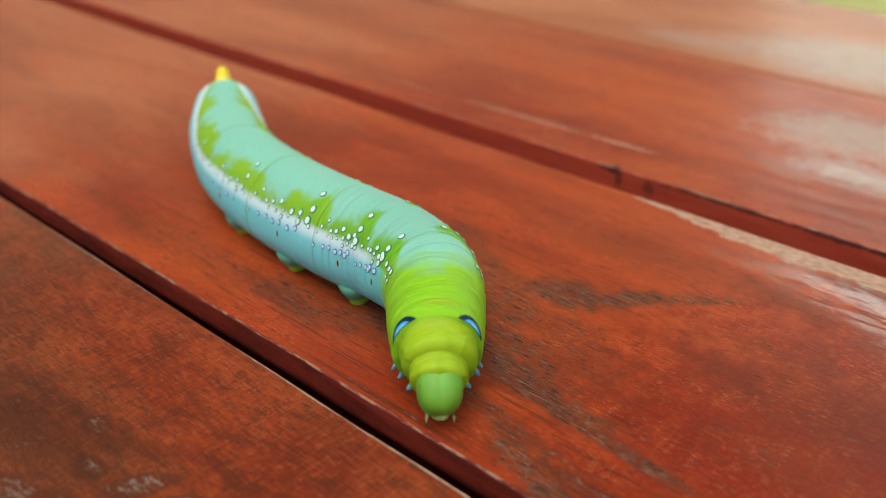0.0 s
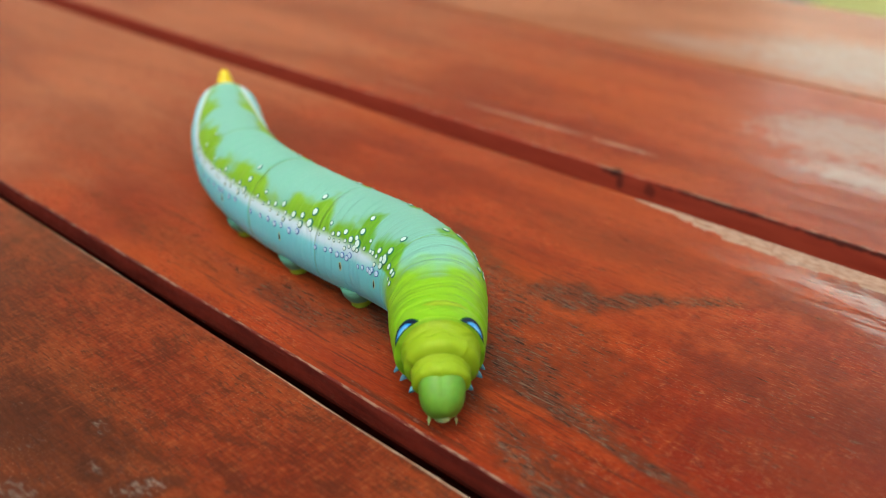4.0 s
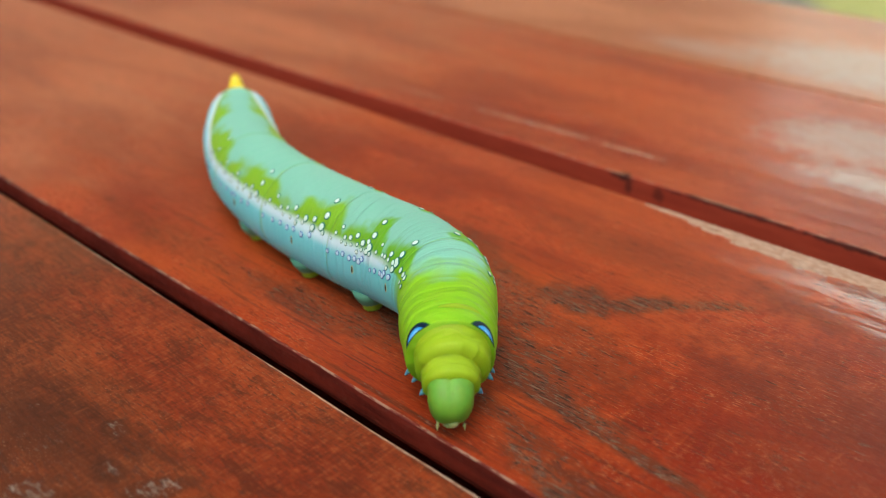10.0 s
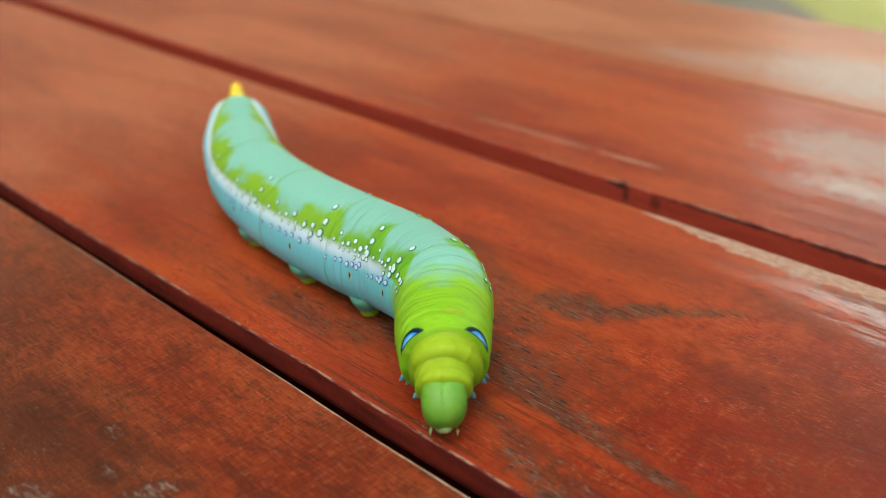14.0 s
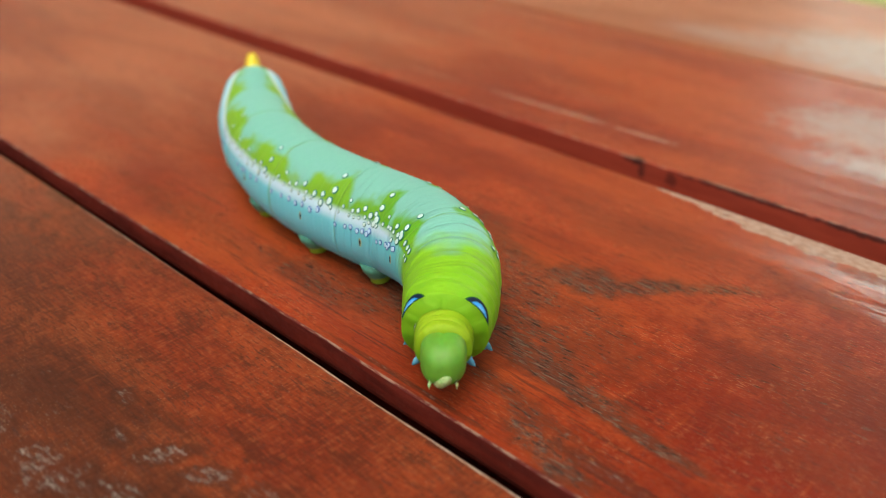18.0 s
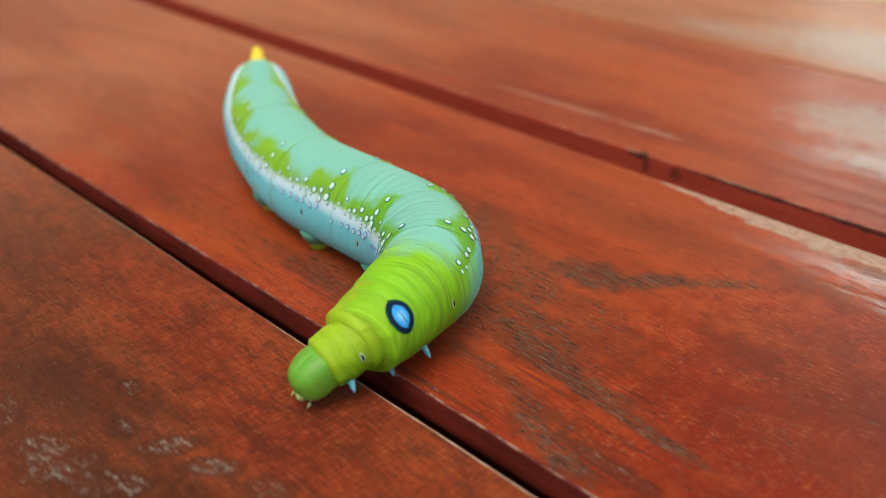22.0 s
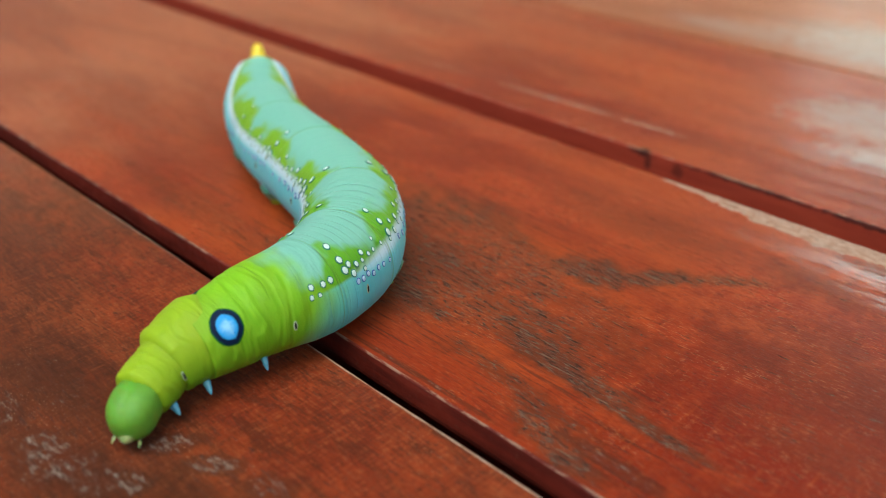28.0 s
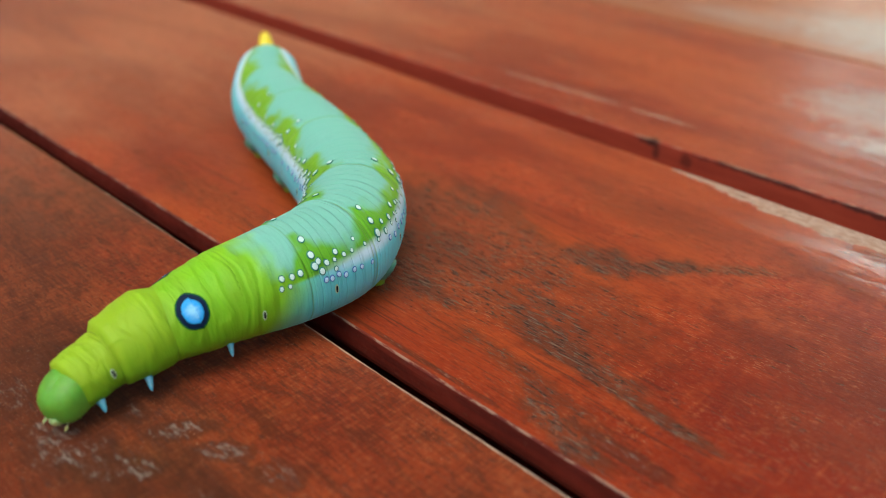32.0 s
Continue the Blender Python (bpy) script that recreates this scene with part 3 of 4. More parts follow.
# ---- the table ----
def worn_plank(y0, y1, parent, seed, lip, tilt0=0.0, tilt1=0.0):
    """One slat: rounded long edges, slightly uneven along its length."""
    t, half = 20 * MM, 0.65
    # upright sides under a narrow worn arris, with a groove below
    prof = [(y0 + 0.26 * MM, 0), (y0 + 0.09 * MM, -0.03 * MM), (y0 + 0.02 * MM, -0.10 * MM), (y0 - 0.02 * MM, -0.6 * MM), (y0 - 0.06 * MM, -lip + 0.5 * MM),
            (y0 + 0.05 * MM, -lip), (y0 + 7 * MM, -lip - 0.2 * MM), (y0 + 7.5 * MM, -t + 7 * MM), (y0 - 1.6 * MM, -t + 6 * MM), (y0 - 1.6 * MM, -t)]
    prof += [(y1 - 1 * MM, -t), (y1, -t + 1 * MM), (y1, -0.9 * MM), (y1 - 0.05 * MM, -0.4 * MM), (y1 - 0.18 * MM, -0.10 * MM), (y1 - 0.55 * MM, 0)]
    bm = bmesh.new()
    rings = []
    for i in range(131):
        x = -half + 2 * half * i / 130
        wob = 0.35 * MM * noise.noise((x * 14, seed, 0)) + 0.12 * MM * noise.noise((x * 70, seed, 3))
        rings.append([(x, y + (wob + tilt1 * x if y > (y0 + y1) / 2 else -wob + tilt0 * x), z) for y, z in prof])
    tube(bm, rings)
    bmesh.ops.recalc_face_normals(bm, faces=bm.faces)
    for f in bm.faces:
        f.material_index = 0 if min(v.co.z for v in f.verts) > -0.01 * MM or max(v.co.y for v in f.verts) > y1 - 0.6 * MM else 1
    # the farthest slat's side takes the lighter wood of the top
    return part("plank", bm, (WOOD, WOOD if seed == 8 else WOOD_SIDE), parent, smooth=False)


table = tagged(new("table"), "red-brown varnished slatted wooden table, worn along the grain", "table")
EDGES = ((-300, -248), (-243, -191), (-186.5, -134.5), (-130, -78), (-73, -21), (-16, 42.0), (44.7, 96.5), (102.0, 154.2), (154.7, 209.5))
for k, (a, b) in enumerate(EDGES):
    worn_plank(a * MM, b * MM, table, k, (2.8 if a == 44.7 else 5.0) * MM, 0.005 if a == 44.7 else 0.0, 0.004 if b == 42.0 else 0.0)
for x in (-0.5, 0.5):
    part("rail", slab(x - 0.03, x + 0.03, -0.29, 0.195, -0.08, -0.0201, 0.003), WOOD, table)
    for y in (-0.26, 0.17):
        part("leg", slab(x - 0.03, x + 0.03, y - 0.03, y + 0.03, FLOOR, -0.0802, 0.004), WOOD, table)

# ---- the caterpillar ----
# Places along the body: 0 is the neck, 1 to 3 the ends of the thoracic segments, 4 to 11 those of the abdominal ones.
LENGTH = (3.9, 5.6, 5.6, 6.2, 7.3, 9.0, 11.7, 11.3, 10.2, 9.8, 9.0)
GIRTH_AT = (-0.2, 0.0, 0.25, 0.98, 1.02, 1.25, 1.6, 1.98, 2.02, 2.25, 2.5, 3.0, 4.0, 5.0, 6.0, 7.0, 8.0, 9.2, 9.8, 10.35, 10.75, 11.1)
GIRTH = (2.1, 2.45, 2.58, 2.66, 3.18, 3.58, 3.68, 3.28, 3.38, 3.66, 3.90, 4.32, 4.93, 5.25, 5.4, 5.4, 5.3, 5.0, 4.25, 2.85, 2.1, 1.4)
# the fold across the eyespots, where the front of the third segment slips under its rear
FOLD = 2.42
CUTS = (1, 1, 2, 4, 6, 7, 8, 7, 6, 6, 5)
HOME = Vector((-75 * MM, 57 * MM, 0))


def girth(a):
    return float(np.interp(a, GIRTH_AT, GIRTH))


def skin_point(a, q, x, fall=0.0):
    """A point of a ring: a along the body (for the girth), q the angle from the back to the left, x mm ahead of the ring's middle."""
    r = girth(a) * (1 - fall)
    low = max(0.0, -math.cos(q))
    flat = float(np.interp(a, (3.2, 5.5), (0.14, 0.02)))
    return Vector((x, r * math.sin(q) * (1 + 0.07 * low), r * math.cos(q) * (1 - flat * low))) * MM


class Ring:
    def __init__(self, a0, a1, seg, first, last):
        self.mid, self.a0, self.a1, self.seg = (a0 + a1) / 2, a0, a1, seg
        self.long = (a1 - a0) * LENGTH[seg]
        self.ob, self.first, self.last = None, first, last
        self.lip = (0.03, 0.03, 0.0)[seg] if seg < 3 else 0

    def on(self, a, q, lift=0.0, turn=0.0):
        """The pose, in the ring's space, of a thing that lies on the skin there."""
        x = (self.mid - a) * LENGTH[self.seg]
        p = skin_point(a, q, x, sink(self, x / self.long))
        slope = (girth(a + 0.02) - girth(a - 0.02)) / (0.04 * LENGTH[self.seg])
        up = Vector((slope, math.sin(q), math.cos(q))).normalized()
        ahead = (Vector((1, 0, 0)) - up * up.x).normalized()
        m = Matrix((ahead, up.cross(ahead), up)).transposed().to_4x4()
        return Matrix.Translation(p + up * lift * MM) @ m @ Matrix.Rotation(turn, 4, "Z")


CUFF = (4.0, 4.0, 1.8)
PLEATS = (2, 1, 4)


def sink(ring, reach):
    """How far the skin of a ring lies below the full girth, reach ring lengths ahead of its middle."""
    inner, ahead = abs(reach) / 0.5, reach > 0
    soft, steep = (0.0004, 0.0008) if ring.seg < 3 else (0.003, 0.006) if ring.seg == 3 else (0.002, 0.008)
    fall = soft * inner ** 2 if inner < 1 else soft + steep * (inner - 1) + (0.012 if ring.seg == 3 else 0.05) * (inner - 1) ** 2
    if (ring.first and ahead or ring.last and not ahead) and ring.seg > 2:
        fall += 0.010 * min(1, inner) ** 6
    if ahead and (ring.lip > 0):
        # the front margin stands out as a lip over what lies before it
        fall += CUFF[ring.seg] * max(0, inner - (1.12 if ring.seg < 2 else 0.95)) ** 2 - ring.lip * min(1, inner) ** 3
    return min(fall, 0.4)


def ring_mesh(ring):
    """A barrel of skin whose ends tuck under its neighbours."""
    around, steps = 48, 25 if ring.seg < 3 else 11
    bm = bmesh.new()
    al, ro = bm.verts.layers.float.new("along"), bm.verts.layers.float.new("round")
    over = 0.62 if ring.seg > 1 else 0.22
    loops = []
    for k in range(steps):
        u = -1 + 2 * k / (steps - 1)
        reach = u * (0.5 + over)
        if ring.seg < 2 and u < 0:
            reach = u * (0.35 if ring.seg == 0 else 0.38)
        if ring.seg == 2:
            reach = u * (0.60 if ring.first else 0.51 if u > 0 else 0.85)
        fall = sink(ring, reach)
        a = ring.mid - reach * (ring.a1 - ring.a0)
        if ring.seg == 1:
            fall += 0.16 * max(0, -0.10 - reach)
        if ring.seg == 2:
            # each front margin is rounded off
            fall += 0.12 * max(0, reach - 0.47) + (0.04 * max(0, -reach - 0.50) if ring.first else 0)
        if ring.seg < 2:
            a = min(max(a, ring.seg + 0.03), ring.seg + 0.97)
        a = max(a, 2.03) if ring.seg == 2 else a
        row = []
        for i in range(around):
            q = 2 * math.pi * i / around
            p = skin_point(a, q, reach * ring.long, fall)
            p *= 1 + 0.004 * noise.noise((a * 3.1, math.cos(q) * 2, math.sin(q) * 2))
            if ring.seg < 3:
                # soft cross wrinkles
                rear = 1 if ring.seg < 2 else max(0, min(1, (a - 2.55) / 0.1))
                p.yz *= 1 + (0.009 * rear) * noise.noise((a * 6.5, math.cos(q) * 0.9, math.sin(q) * 0.9 + ring.seg))
                # rounded annulets, with a fold between each two
                bulge = abs(math.sin(math.pi * (PLEATS[ring.seg] * a + 0.10 * noise.noise((math.cos(q), math.sin(q), ring.seg * 5.0)))))
                p.yz *= 1 - (0.042, 0.030, 0.022)[ring.seg] * rear * (1 - bulge ** 0.55)
            if ring.seg == 1:
                # its back swells over the segment behind
                p.yz *= 1 + 0.05 * max(0, math.cos(q)) ** 2 * max(0, 1 - ((reach + 0.12) / 0.3) ** 2)
            v = bm.verts.new(p)
            v[al], v[ro] = a, (q if q <= math.pi else q - 2 * math.pi) / math.pi
            row.append(v)
        loops.append(row)
    for r0, r1 in zip(loops, loops[1:]):
        for i in range(around):
            j = (i + 1) % around
            bm.faces.new((r0[i], r1[i], r1[j], r0[j]))
    bm.faces.new(loops[0])
    bm.faces.new(loops[-1][::-1])
    bmesh.ops.recalc_face_normals(bm, faces=bm.faces)
    return bm


larva = tagged(new("caterpillar"), "plump green caterpillar with blue eyespots crawling on the table", "caterpillar")
larva.location = HOME
RINGS = []
for seg, cuts in enumerate(CUTS):
    bounds = [seg + k / cuts for k in range(cuts + 1)]
    if seg == 2:
        bounds = [2.0, FOLD, 3.0]
    for k, (a0, a1) in enumerate(zip(bounds, bounds[1:])):
        ring = Ring(a0, a1, seg, k == 0, k == len(bounds) - 2)
        ring.ob = part("body_ring", ring_mesh(ring), SKIN, larva)
        RINGS.append(ring)


def ring_at(a):
    return next((r for r in RINGS if r.a0 <= a < r.a1), RINGS[-1])


def dome(name, inner, outer, parent):
    """A raised oval dot with a thin darker rim, 1 mm across."""
    bm = bmesh.new()
    rows = ((0.72, -0.06), (0.68, 0.05), (0.52, 0.08), (0.46, 0.105), (0.30, 0.15), (0.12, 0.17))
    tube(bm, [[(r * MM * 0.86 * math.cos(q), r * MM * 1.04 * math.sin(q), z * MM) for q in (2 * math.pi * i / 16 for i in range(16))] for r, z in rows])
    for f in bm.faces:
        f.material_index = 1 if sum(v.co.z for v in f.verts) / len(f.verts) < 0.09 * MM else 0
    bmesh.ops.recalc_face_normals(bm, faces=bm.faces)
    return part(name, bm, (inner, outer), parent)


# the dots of one segment: how far back on it, how far down its side (1: the belly), width in mm
HIGH = ((0.13, 0.140, 0.95), (0.12, 0.246, 1.0), (0.24, 0.298, 0.82), (0.34, 0.318, 0.9), (0.46, 0.330, 0.6), (0.12, 0.322, 1.15), (0.52, 0.282, 0.8), (0.62, 0.318, 0.72), (0.72, 0.326, 0.66), (0.80, 0.272, 0.6), (0.90, 0.322, 0.6))
ON_LINE = ((0.22, 0.358, 0.95), (0.45, 0.372, 0.65), (0.36, 0.350, 0.6), (0.56, 0.354, 0.5), (0.66, 0.360, 0.5), (0.78, 0.352, 0.5), (0.95, 0.358, 0.45), (0.08, 0.352, 0.65))
LOW = ((0.24, 0.410, 0.8), (0.36, 0.424, 0.85), (0.47, 0.416, 0.75), (0.57, 0.432, 0.78), (0.68, 0.424, 0.75), (0.80, 0.436, 0.68), (0.96, 0.440, 0.62))
FIRST = ((3.64, 0.312, 0.85), (3.76, 0.322, 0.85), (3.89, 0.320, 0.9), (3.60, 0.370, 0.7), (3.73, 0.372, 0.6))


def dots():
    """White dots in a swarm that falls from the front of each segment to its side line, and pale blue ones below it."""
    rnd = random.Random(5)
    seeds = {}
    plan = [(a, v, size, 0) for a, v, size in FIRST]
    for s, many, grow in ((4, 99, 1.0), (5, 99, 1.0), (6, 99, 1.08), (7, 99, 0.95), (8, 5, 0.8)):
        for kind, rows in ((0, HIGH[:many]), (0, ON_LINE[:many - 2] if s > 4 else ON_LINE[:2]), (1, LOW[:many - 2])):
            for f, v, size in rows:
                drop = 0.02 * max(0, s - 6) if kind else 0.012 * max(0, s - 6)
                plan.append((s + f + rnd.uniform(-0.015, 0.015), v + drop + rnd.uniform(-0.006, 0.006), size * grow * rnd.uniform(0.93, 1.07), kind))
    for a, v, size, blue in plan:
        ring = ring_at(a)
        for sign in (-1, 1):
            m = ring.on(a, sign * v * math.pi, 0.06 if blue else 0.05) @ Matrix.Rotation(rnd.uniform(-0.3, 0.3), 4, "Z") @ Matrix.Diagonal((size * 0.56, size * 0.56, size * 0.5, 1))
            if blue in seeds:
                share(seeds[blue], m, ring.ob)
            else:
                seeds[blue] = dome("spot", (SPOT, SPOT_BLUE)[blue], (RIM, RIM_BLUE)[blue], ring.ob)
                seeds[blue].matrix_basis = m


dots()


def on_skin_patch(ring, a, q, half_long, half_wide, lift, rings, material, name, parent, hole=0.0, label=""):
    """An oval patch that follows the skin and ends where its ring ends: reach 0 in its middle, 1 at its edge."""
    bm = bmesh.new()
    lay = bm.verts.layers.float.new("reach")
    rows = []
    for k in range(rings + 1):
        reach = hole + (1 - hole) * k / rings
        row = []
        for i in range(36):
            f = reach
            w = 2 * math.pi * i / 36
            f *= 1 + 0.05 * noise.noise((2 * math.cos(w), 2 * math.sin(w), a * 9)) * (half_long > 1)
            aa = min(max(a - f * half_long * math.cos(w) / LENGTH[ring.seg], ring.a0 - 0.01), ring.a1 + 0.02)
            qq = q + f * half_wide * math.sin(w) / girth(a)
            x = (ring.mid - aa) * LENGTH[ring.seg]
            p = skin_point(max(aa, ring.seg + 0.03), qq, x, sink(ring, x / ring.long)) * (1 + lift / girth(a) * (1 - 0.9 * f ** 6))
            p.x = x * MM
            v = bm.verts.new(p)
            v[lay] = reach
            row.append(v)
        rows.append(row)
    for r0, r1 in zip(rows, rows[1:]):
        for i in range(36):
            j = (i + 1) % 36
            bm.faces.new((r0[i], r0[j], r1[j], r1[i]))
    bmesh.ops.recalc_face_normals(bm, faces=bm.faces)
    if sum((f.normal.dot(f.calc_center_median()) for f in bm.faces)) < 0:
        bmesh.ops.reverse_faces(bm, faces=bm.faces)
    return part(name, bm, material, parent, label)


for sign in (-1, 1):
    for ring in (ring_at(2.1), ring_at(2.6)):
        on_skin_patch(ring, 2.35, sign * 0.290 * math.pi, 1.44, 1.72, 0.08, 7, BLACK, "eyespot_rim", ring.ob, 0.66, "blue-black rim of the eyespot")
        on_skin_patch(ring, 2.35, sign * 0.290 * math.pi, 1.12, 1.38, 0.10, 7, IRIS, "eyespot", ring.ob, 0.02, "bright blue eyespot with a white middle")
    for a in (0.55, 3.32, 4.4, 5.5, 6.5, 7.5, 8.5, 9.4):
        ring = ring_at(a)
        q = sign * (0.50 if a > 1 else 0.45) * math.pi
        on_skin_patch(ring, a, q, 0.20, 0.50, 0.03, 3, PALE, "spiracle", ring.ob, 0.02)
        on_skin_patch(ring, a, q, 0.13, 0.43, 0.06, 2, SLIT, "spiracle_slit", ring.ob, 0.05)


def thoracic_leg(ring, sign, long, ahead):
    r = girth(ring.mid) * 0.80
    a = Vector((ahead, sign * r * 0.80, -r * 0.58))
    bm = bmesh.new()
    d = Vector((0.30, sign * 0.70, -0.65))
    cone(bm, [((a + d * s * long) * MM, w * MM, 0.85) for s, w in ((-0.15, 0.54), (0.15, 0.50), (0.34, 0.38), (0.38, 0.43), (0.62, 0.28), (0.66, 0.31), (0.9, 0.16), (1.0, 0.05))], 12)
    part("leg", bm, LEG, ring.ob, "pale blue jointed leg")


for a, long, ahead in ((0.7, 1.5, 1.3), (1.8, 1.75, 1.7), (2.8, 2.0, -0.7)):
    for sign in (-1, 1):
        thoracic_leg(ring_at(a), sign, long, ahead)


def proleg(ring, sign, down):
    """A stump that widens to a gripping foot on the table."""
    r = girth(ring.mid)
    a = Vector((0.0, sign * r * 0.55, -r * 0.55))
    b = Vector((0.1, sign * r * 0.52, -down))
    bm = bmesh.new()
    cone(bm, [((a + (b - a) * s) * MM, w * MM, 0.9) for s, w in ((0.0, 2.1), (0.35, 1.85), (0.65, 1.4), (0.84, 1.05), (0.93, 1.12), (1.0, 0.95))], 16)
    for f in bm.faces:
        f.material_index = 1 if f.calc_center_median().z < -0.87 * down * MM else 0
    part("proleg", bm, (FLANK, PROLEG), ring.ob, "stubby blue-green proleg with a yellow-green foot")


for a in (5.5, 6.5, 7.5, 8.5):
    for sign in (-1, 1):
        proleg(ring_at(a), sign, (5.45, 5.35, 5.25, 5.15)[int(a) - 5])
for sign in (-1, 1):
    proleg(ring_at(10.6), sign, 4.6)

ring = ring_at(10.25)
bm = bmesh.new()
top = girth(10.25)
cone(bm, [((-0.1 * s * 3 - 0.15 * s * s, 0, top - 0.6 + s * 3.0), w, 0.9) for s, w in ((0, 1.5), (0.2, 1.25), (0.5, 1.0), (0.8, 0.75), (0.95, 0.5), (1.0, 0.2))], 16)
bmesh.ops.scale(bm, vec=(MM, MM, MM), verts=bm.verts)
part("tail_horn", bm, HORN, ring.ob, "short yellow tail horn")


def head_mesh():
    """Rounded head capsule with a shallow seam between two lobes."""
    bm = bmesh.new()
    bmesh.ops.create_uvsphere(bm, u_segments=36, v_segments=24, radius=1)
    for v in bm.verts:
        x, y, z = v.co / sum(abs(c) ** 2.7 for c in v.co) ** (1 / 2.7)
        seam = 0.04 * math.exp(-(y / 0.10) ** 2) * max(0, z + 0.3)
        taper = 1 - 0.10 * max(0, x) ** 2
        v.co = Vector((1.0 + x * 2.45, y * 1.95 * taper, z * 1.95 * taper * (1 - seam) - 0.25 * max(0, x))) * MM
    return bm


head = part("head", head_mesh(), HEAD, larva, "smooth green head capsule")
bm = bmesh.new()
cone(bm, [((2.5, 0, -0.9), 1.0, 0.8), ((3.15, 0, -1.1), 0.9, 0.7), ((3.42, 0, -1.2), 0.7, 0.6), ((3.55, 0, -1.25), 0.35, 0.5)], 18)
bmesh.ops.scale(bm, vec=(MM, MM, MM), verts=bm.verts)
part("mouth", bm, MOUTH, head, "pale mouthparts")
for sign in (-1, 1):
    bm = bmesh.new()
    cone(bm, [((2.9, sign * 1.05, -1.15), 0.22, 1), ((3.2, sign * 1.12, -1.3), 0.15, 1), ((3.45, sign * 1.14, -1.4), 0.08, 1), ((3.65, sign * 1.15, -1.5), 0.03, 1)], 8)
    bmesh.ops.scale(bm, vec=(MM, MM, MM), verts=bm.verts)
    part("antenna", bm, MOUTH, head)

# ---- how it moves ----
REAR = ((-100.5, 65.8, 5.2), (-109.2, 71.6, 6.1), (-115.7, 75.9, 3.2))
POSES = []


def crawl(t, lean, *front):
    """The body's axis at t seconds, in mm: from the mouth, over the neck, through the ends of its segments. lean: degrees by which its middle rolls over."""
    POSES.append((t, lean, [Vector(p) for p in front + REAR]))


def axis(nodes, a):
    """Place and direction towards the head at a along the body, by a smooth curve through the nodes."""
    f = min(max(a + 1, 0), len(nodes) - 1.001)
    i = int(f)
    u = f - i
    p0, p1, p2, p3 = (nodes[min(max(j, 0), len(nodes) - 1)] for j in (i - 1, i, i + 1, i + 2))
    l0, l1, l2 = ((p1 - p0).length or 1, (p2 - p1).length, (p3 - p2).length or 1)
    m1 = ((p1 - p0) / l0 * l1 * l1 + (p2 - p1) * l0) / (l0 + l1) if i > 0 else p2 - p1
    m2 = ((p2 - p1) * l2 + (p3 - p2) / l2 * l1 * l1) / (l1 + l2) if i < len(nodes) - 2 else p2 - p1
    p = (2 * u ** 3 - 3 * u * u + 1) * p1 + (u ** 3 - 2 * u * u + u) * m1 + (3 * u * u - 2 * u ** 3) * p2 + (u ** 3 - u * u) * m2
    d = (6 * u * u - 6 * u) * p1 + (3 * u * u - 4 * u + 1) * m1 + (6 * u - 6 * u * u) * p2 + (3 * u * u - 2 * u) * m2
    return p, -d.normalized()


def upright(p, ahead):
    left = Vector((0, 0, 1)).cross(ahead).normalized()
    m = Matrix((ahead, left, ahead.cross(left))).transposed().to_4x4()
    return Matrix.Translation(p * MM - HOME) @ m


def motions():
    for ring in RINGS:
        rows = []
        twist = float(np.interp(ring.mid, (1.5, 3.2, 5.0, 6.5), (0.0, 0.9, 1.0, 0.0)))
        for t, lean, nodes in POSES:
            p, d = axis(nodes, ring.mid)
            if ring.seg < 2:
                # the front margin stays on its node; the rest slides under the segment behind it
                d = (nodes[ring.seg] - nodes[ring.seg + 3]).normalized()
                p = axis(nodes, ring.a0)[0] - d * ring.long * 0.66
            elif ring.seg == 2:
                d = (nodes[3] - nodes[4]).normalized()
                # drawn in, its front with half of each eyespot slips under its rear
                rear = (3 - FOLD) * LENGTH[2]
                front = float(np.interp((nodes[3] - nodes[4]).length, (1.0, 2.8, 3.8, 5.6), (1.0, 2.8, 4.9, 5.4)))
                p = nodes[4] + d * (rear / 2 if ring.last else front - ring.long / 2)
            rows.append((t, upright(p, d) @ pose(0, 0, 0, lean * twist)))
        walk(ring.ob, rows)
    rows = []
    for t, _, nodes in POSES:
        d = (nodes[0] - nodes[1] * 0.6 - nodes[2] * 0.4).normalized()
        rows.append((t, upright(nodes[0] - d * 3.4, d)))
    walk(head, rows)


crawl(0, 0, (-42.7, 45.0, 2.6), (-44.2, 46.5, 3.9), (-45.0, 47.4, 4.7), (-47.0, 49.2, 5.3), (-48.6, 50.8, 5.4), (-55.2, 56.5, 5.6), (-60.6, 57.9, 5.5), (-67.4, 57.9, 5.5), (-78.9, 58.6, 5.4), (-91.2, 61.3, 5.3))
crawl(3.5, 0, (-42.7, 45.0, 2.6), (-44.2, 46.5, 3.9), (-45.0, 47.4, 4.7), (-47.0, 49.2, 5.3), (-48.6, 50.8, 5.4), (-55.2, 56.5, 5.6), (-60.6, 57.9, 5.5), (-67.4, 57.9, 5.5), (-78.9, 58.6, 5.4), (-91.2, 61.3, 5.3))
crawl(14.5, 0, (-42.8, 44.3, 2.6), (-44.6, 46.2, 3.9), (-45.5, 47.4, 4.7), (-47.0, 48.8, 5.3), (-48.6, 50.4, 5.4), (-55.2, 56.5, 5.6), (-60.6, 57.9, 5.5), (-67.4, 57.9, 5.5), (-78.9, 58.6, 5.4), (-91.2, 61.3, 5.3))
crawl(17, 0, (-44.2, 44.5, 2.6), (-45.9, 46.2, 3.9), (-46.9, 47.4, 4.7), (-47.8, 48.6, 5.3), (-49.2, 50.4, 5.4), (-55.4, 56.5, 5.6), (-60.5, 58.0, 5.5), (-67.4, 57.9, 5.5), (-78.9, 58.6, 5.4), (-91.2, 61.3, 5.3))
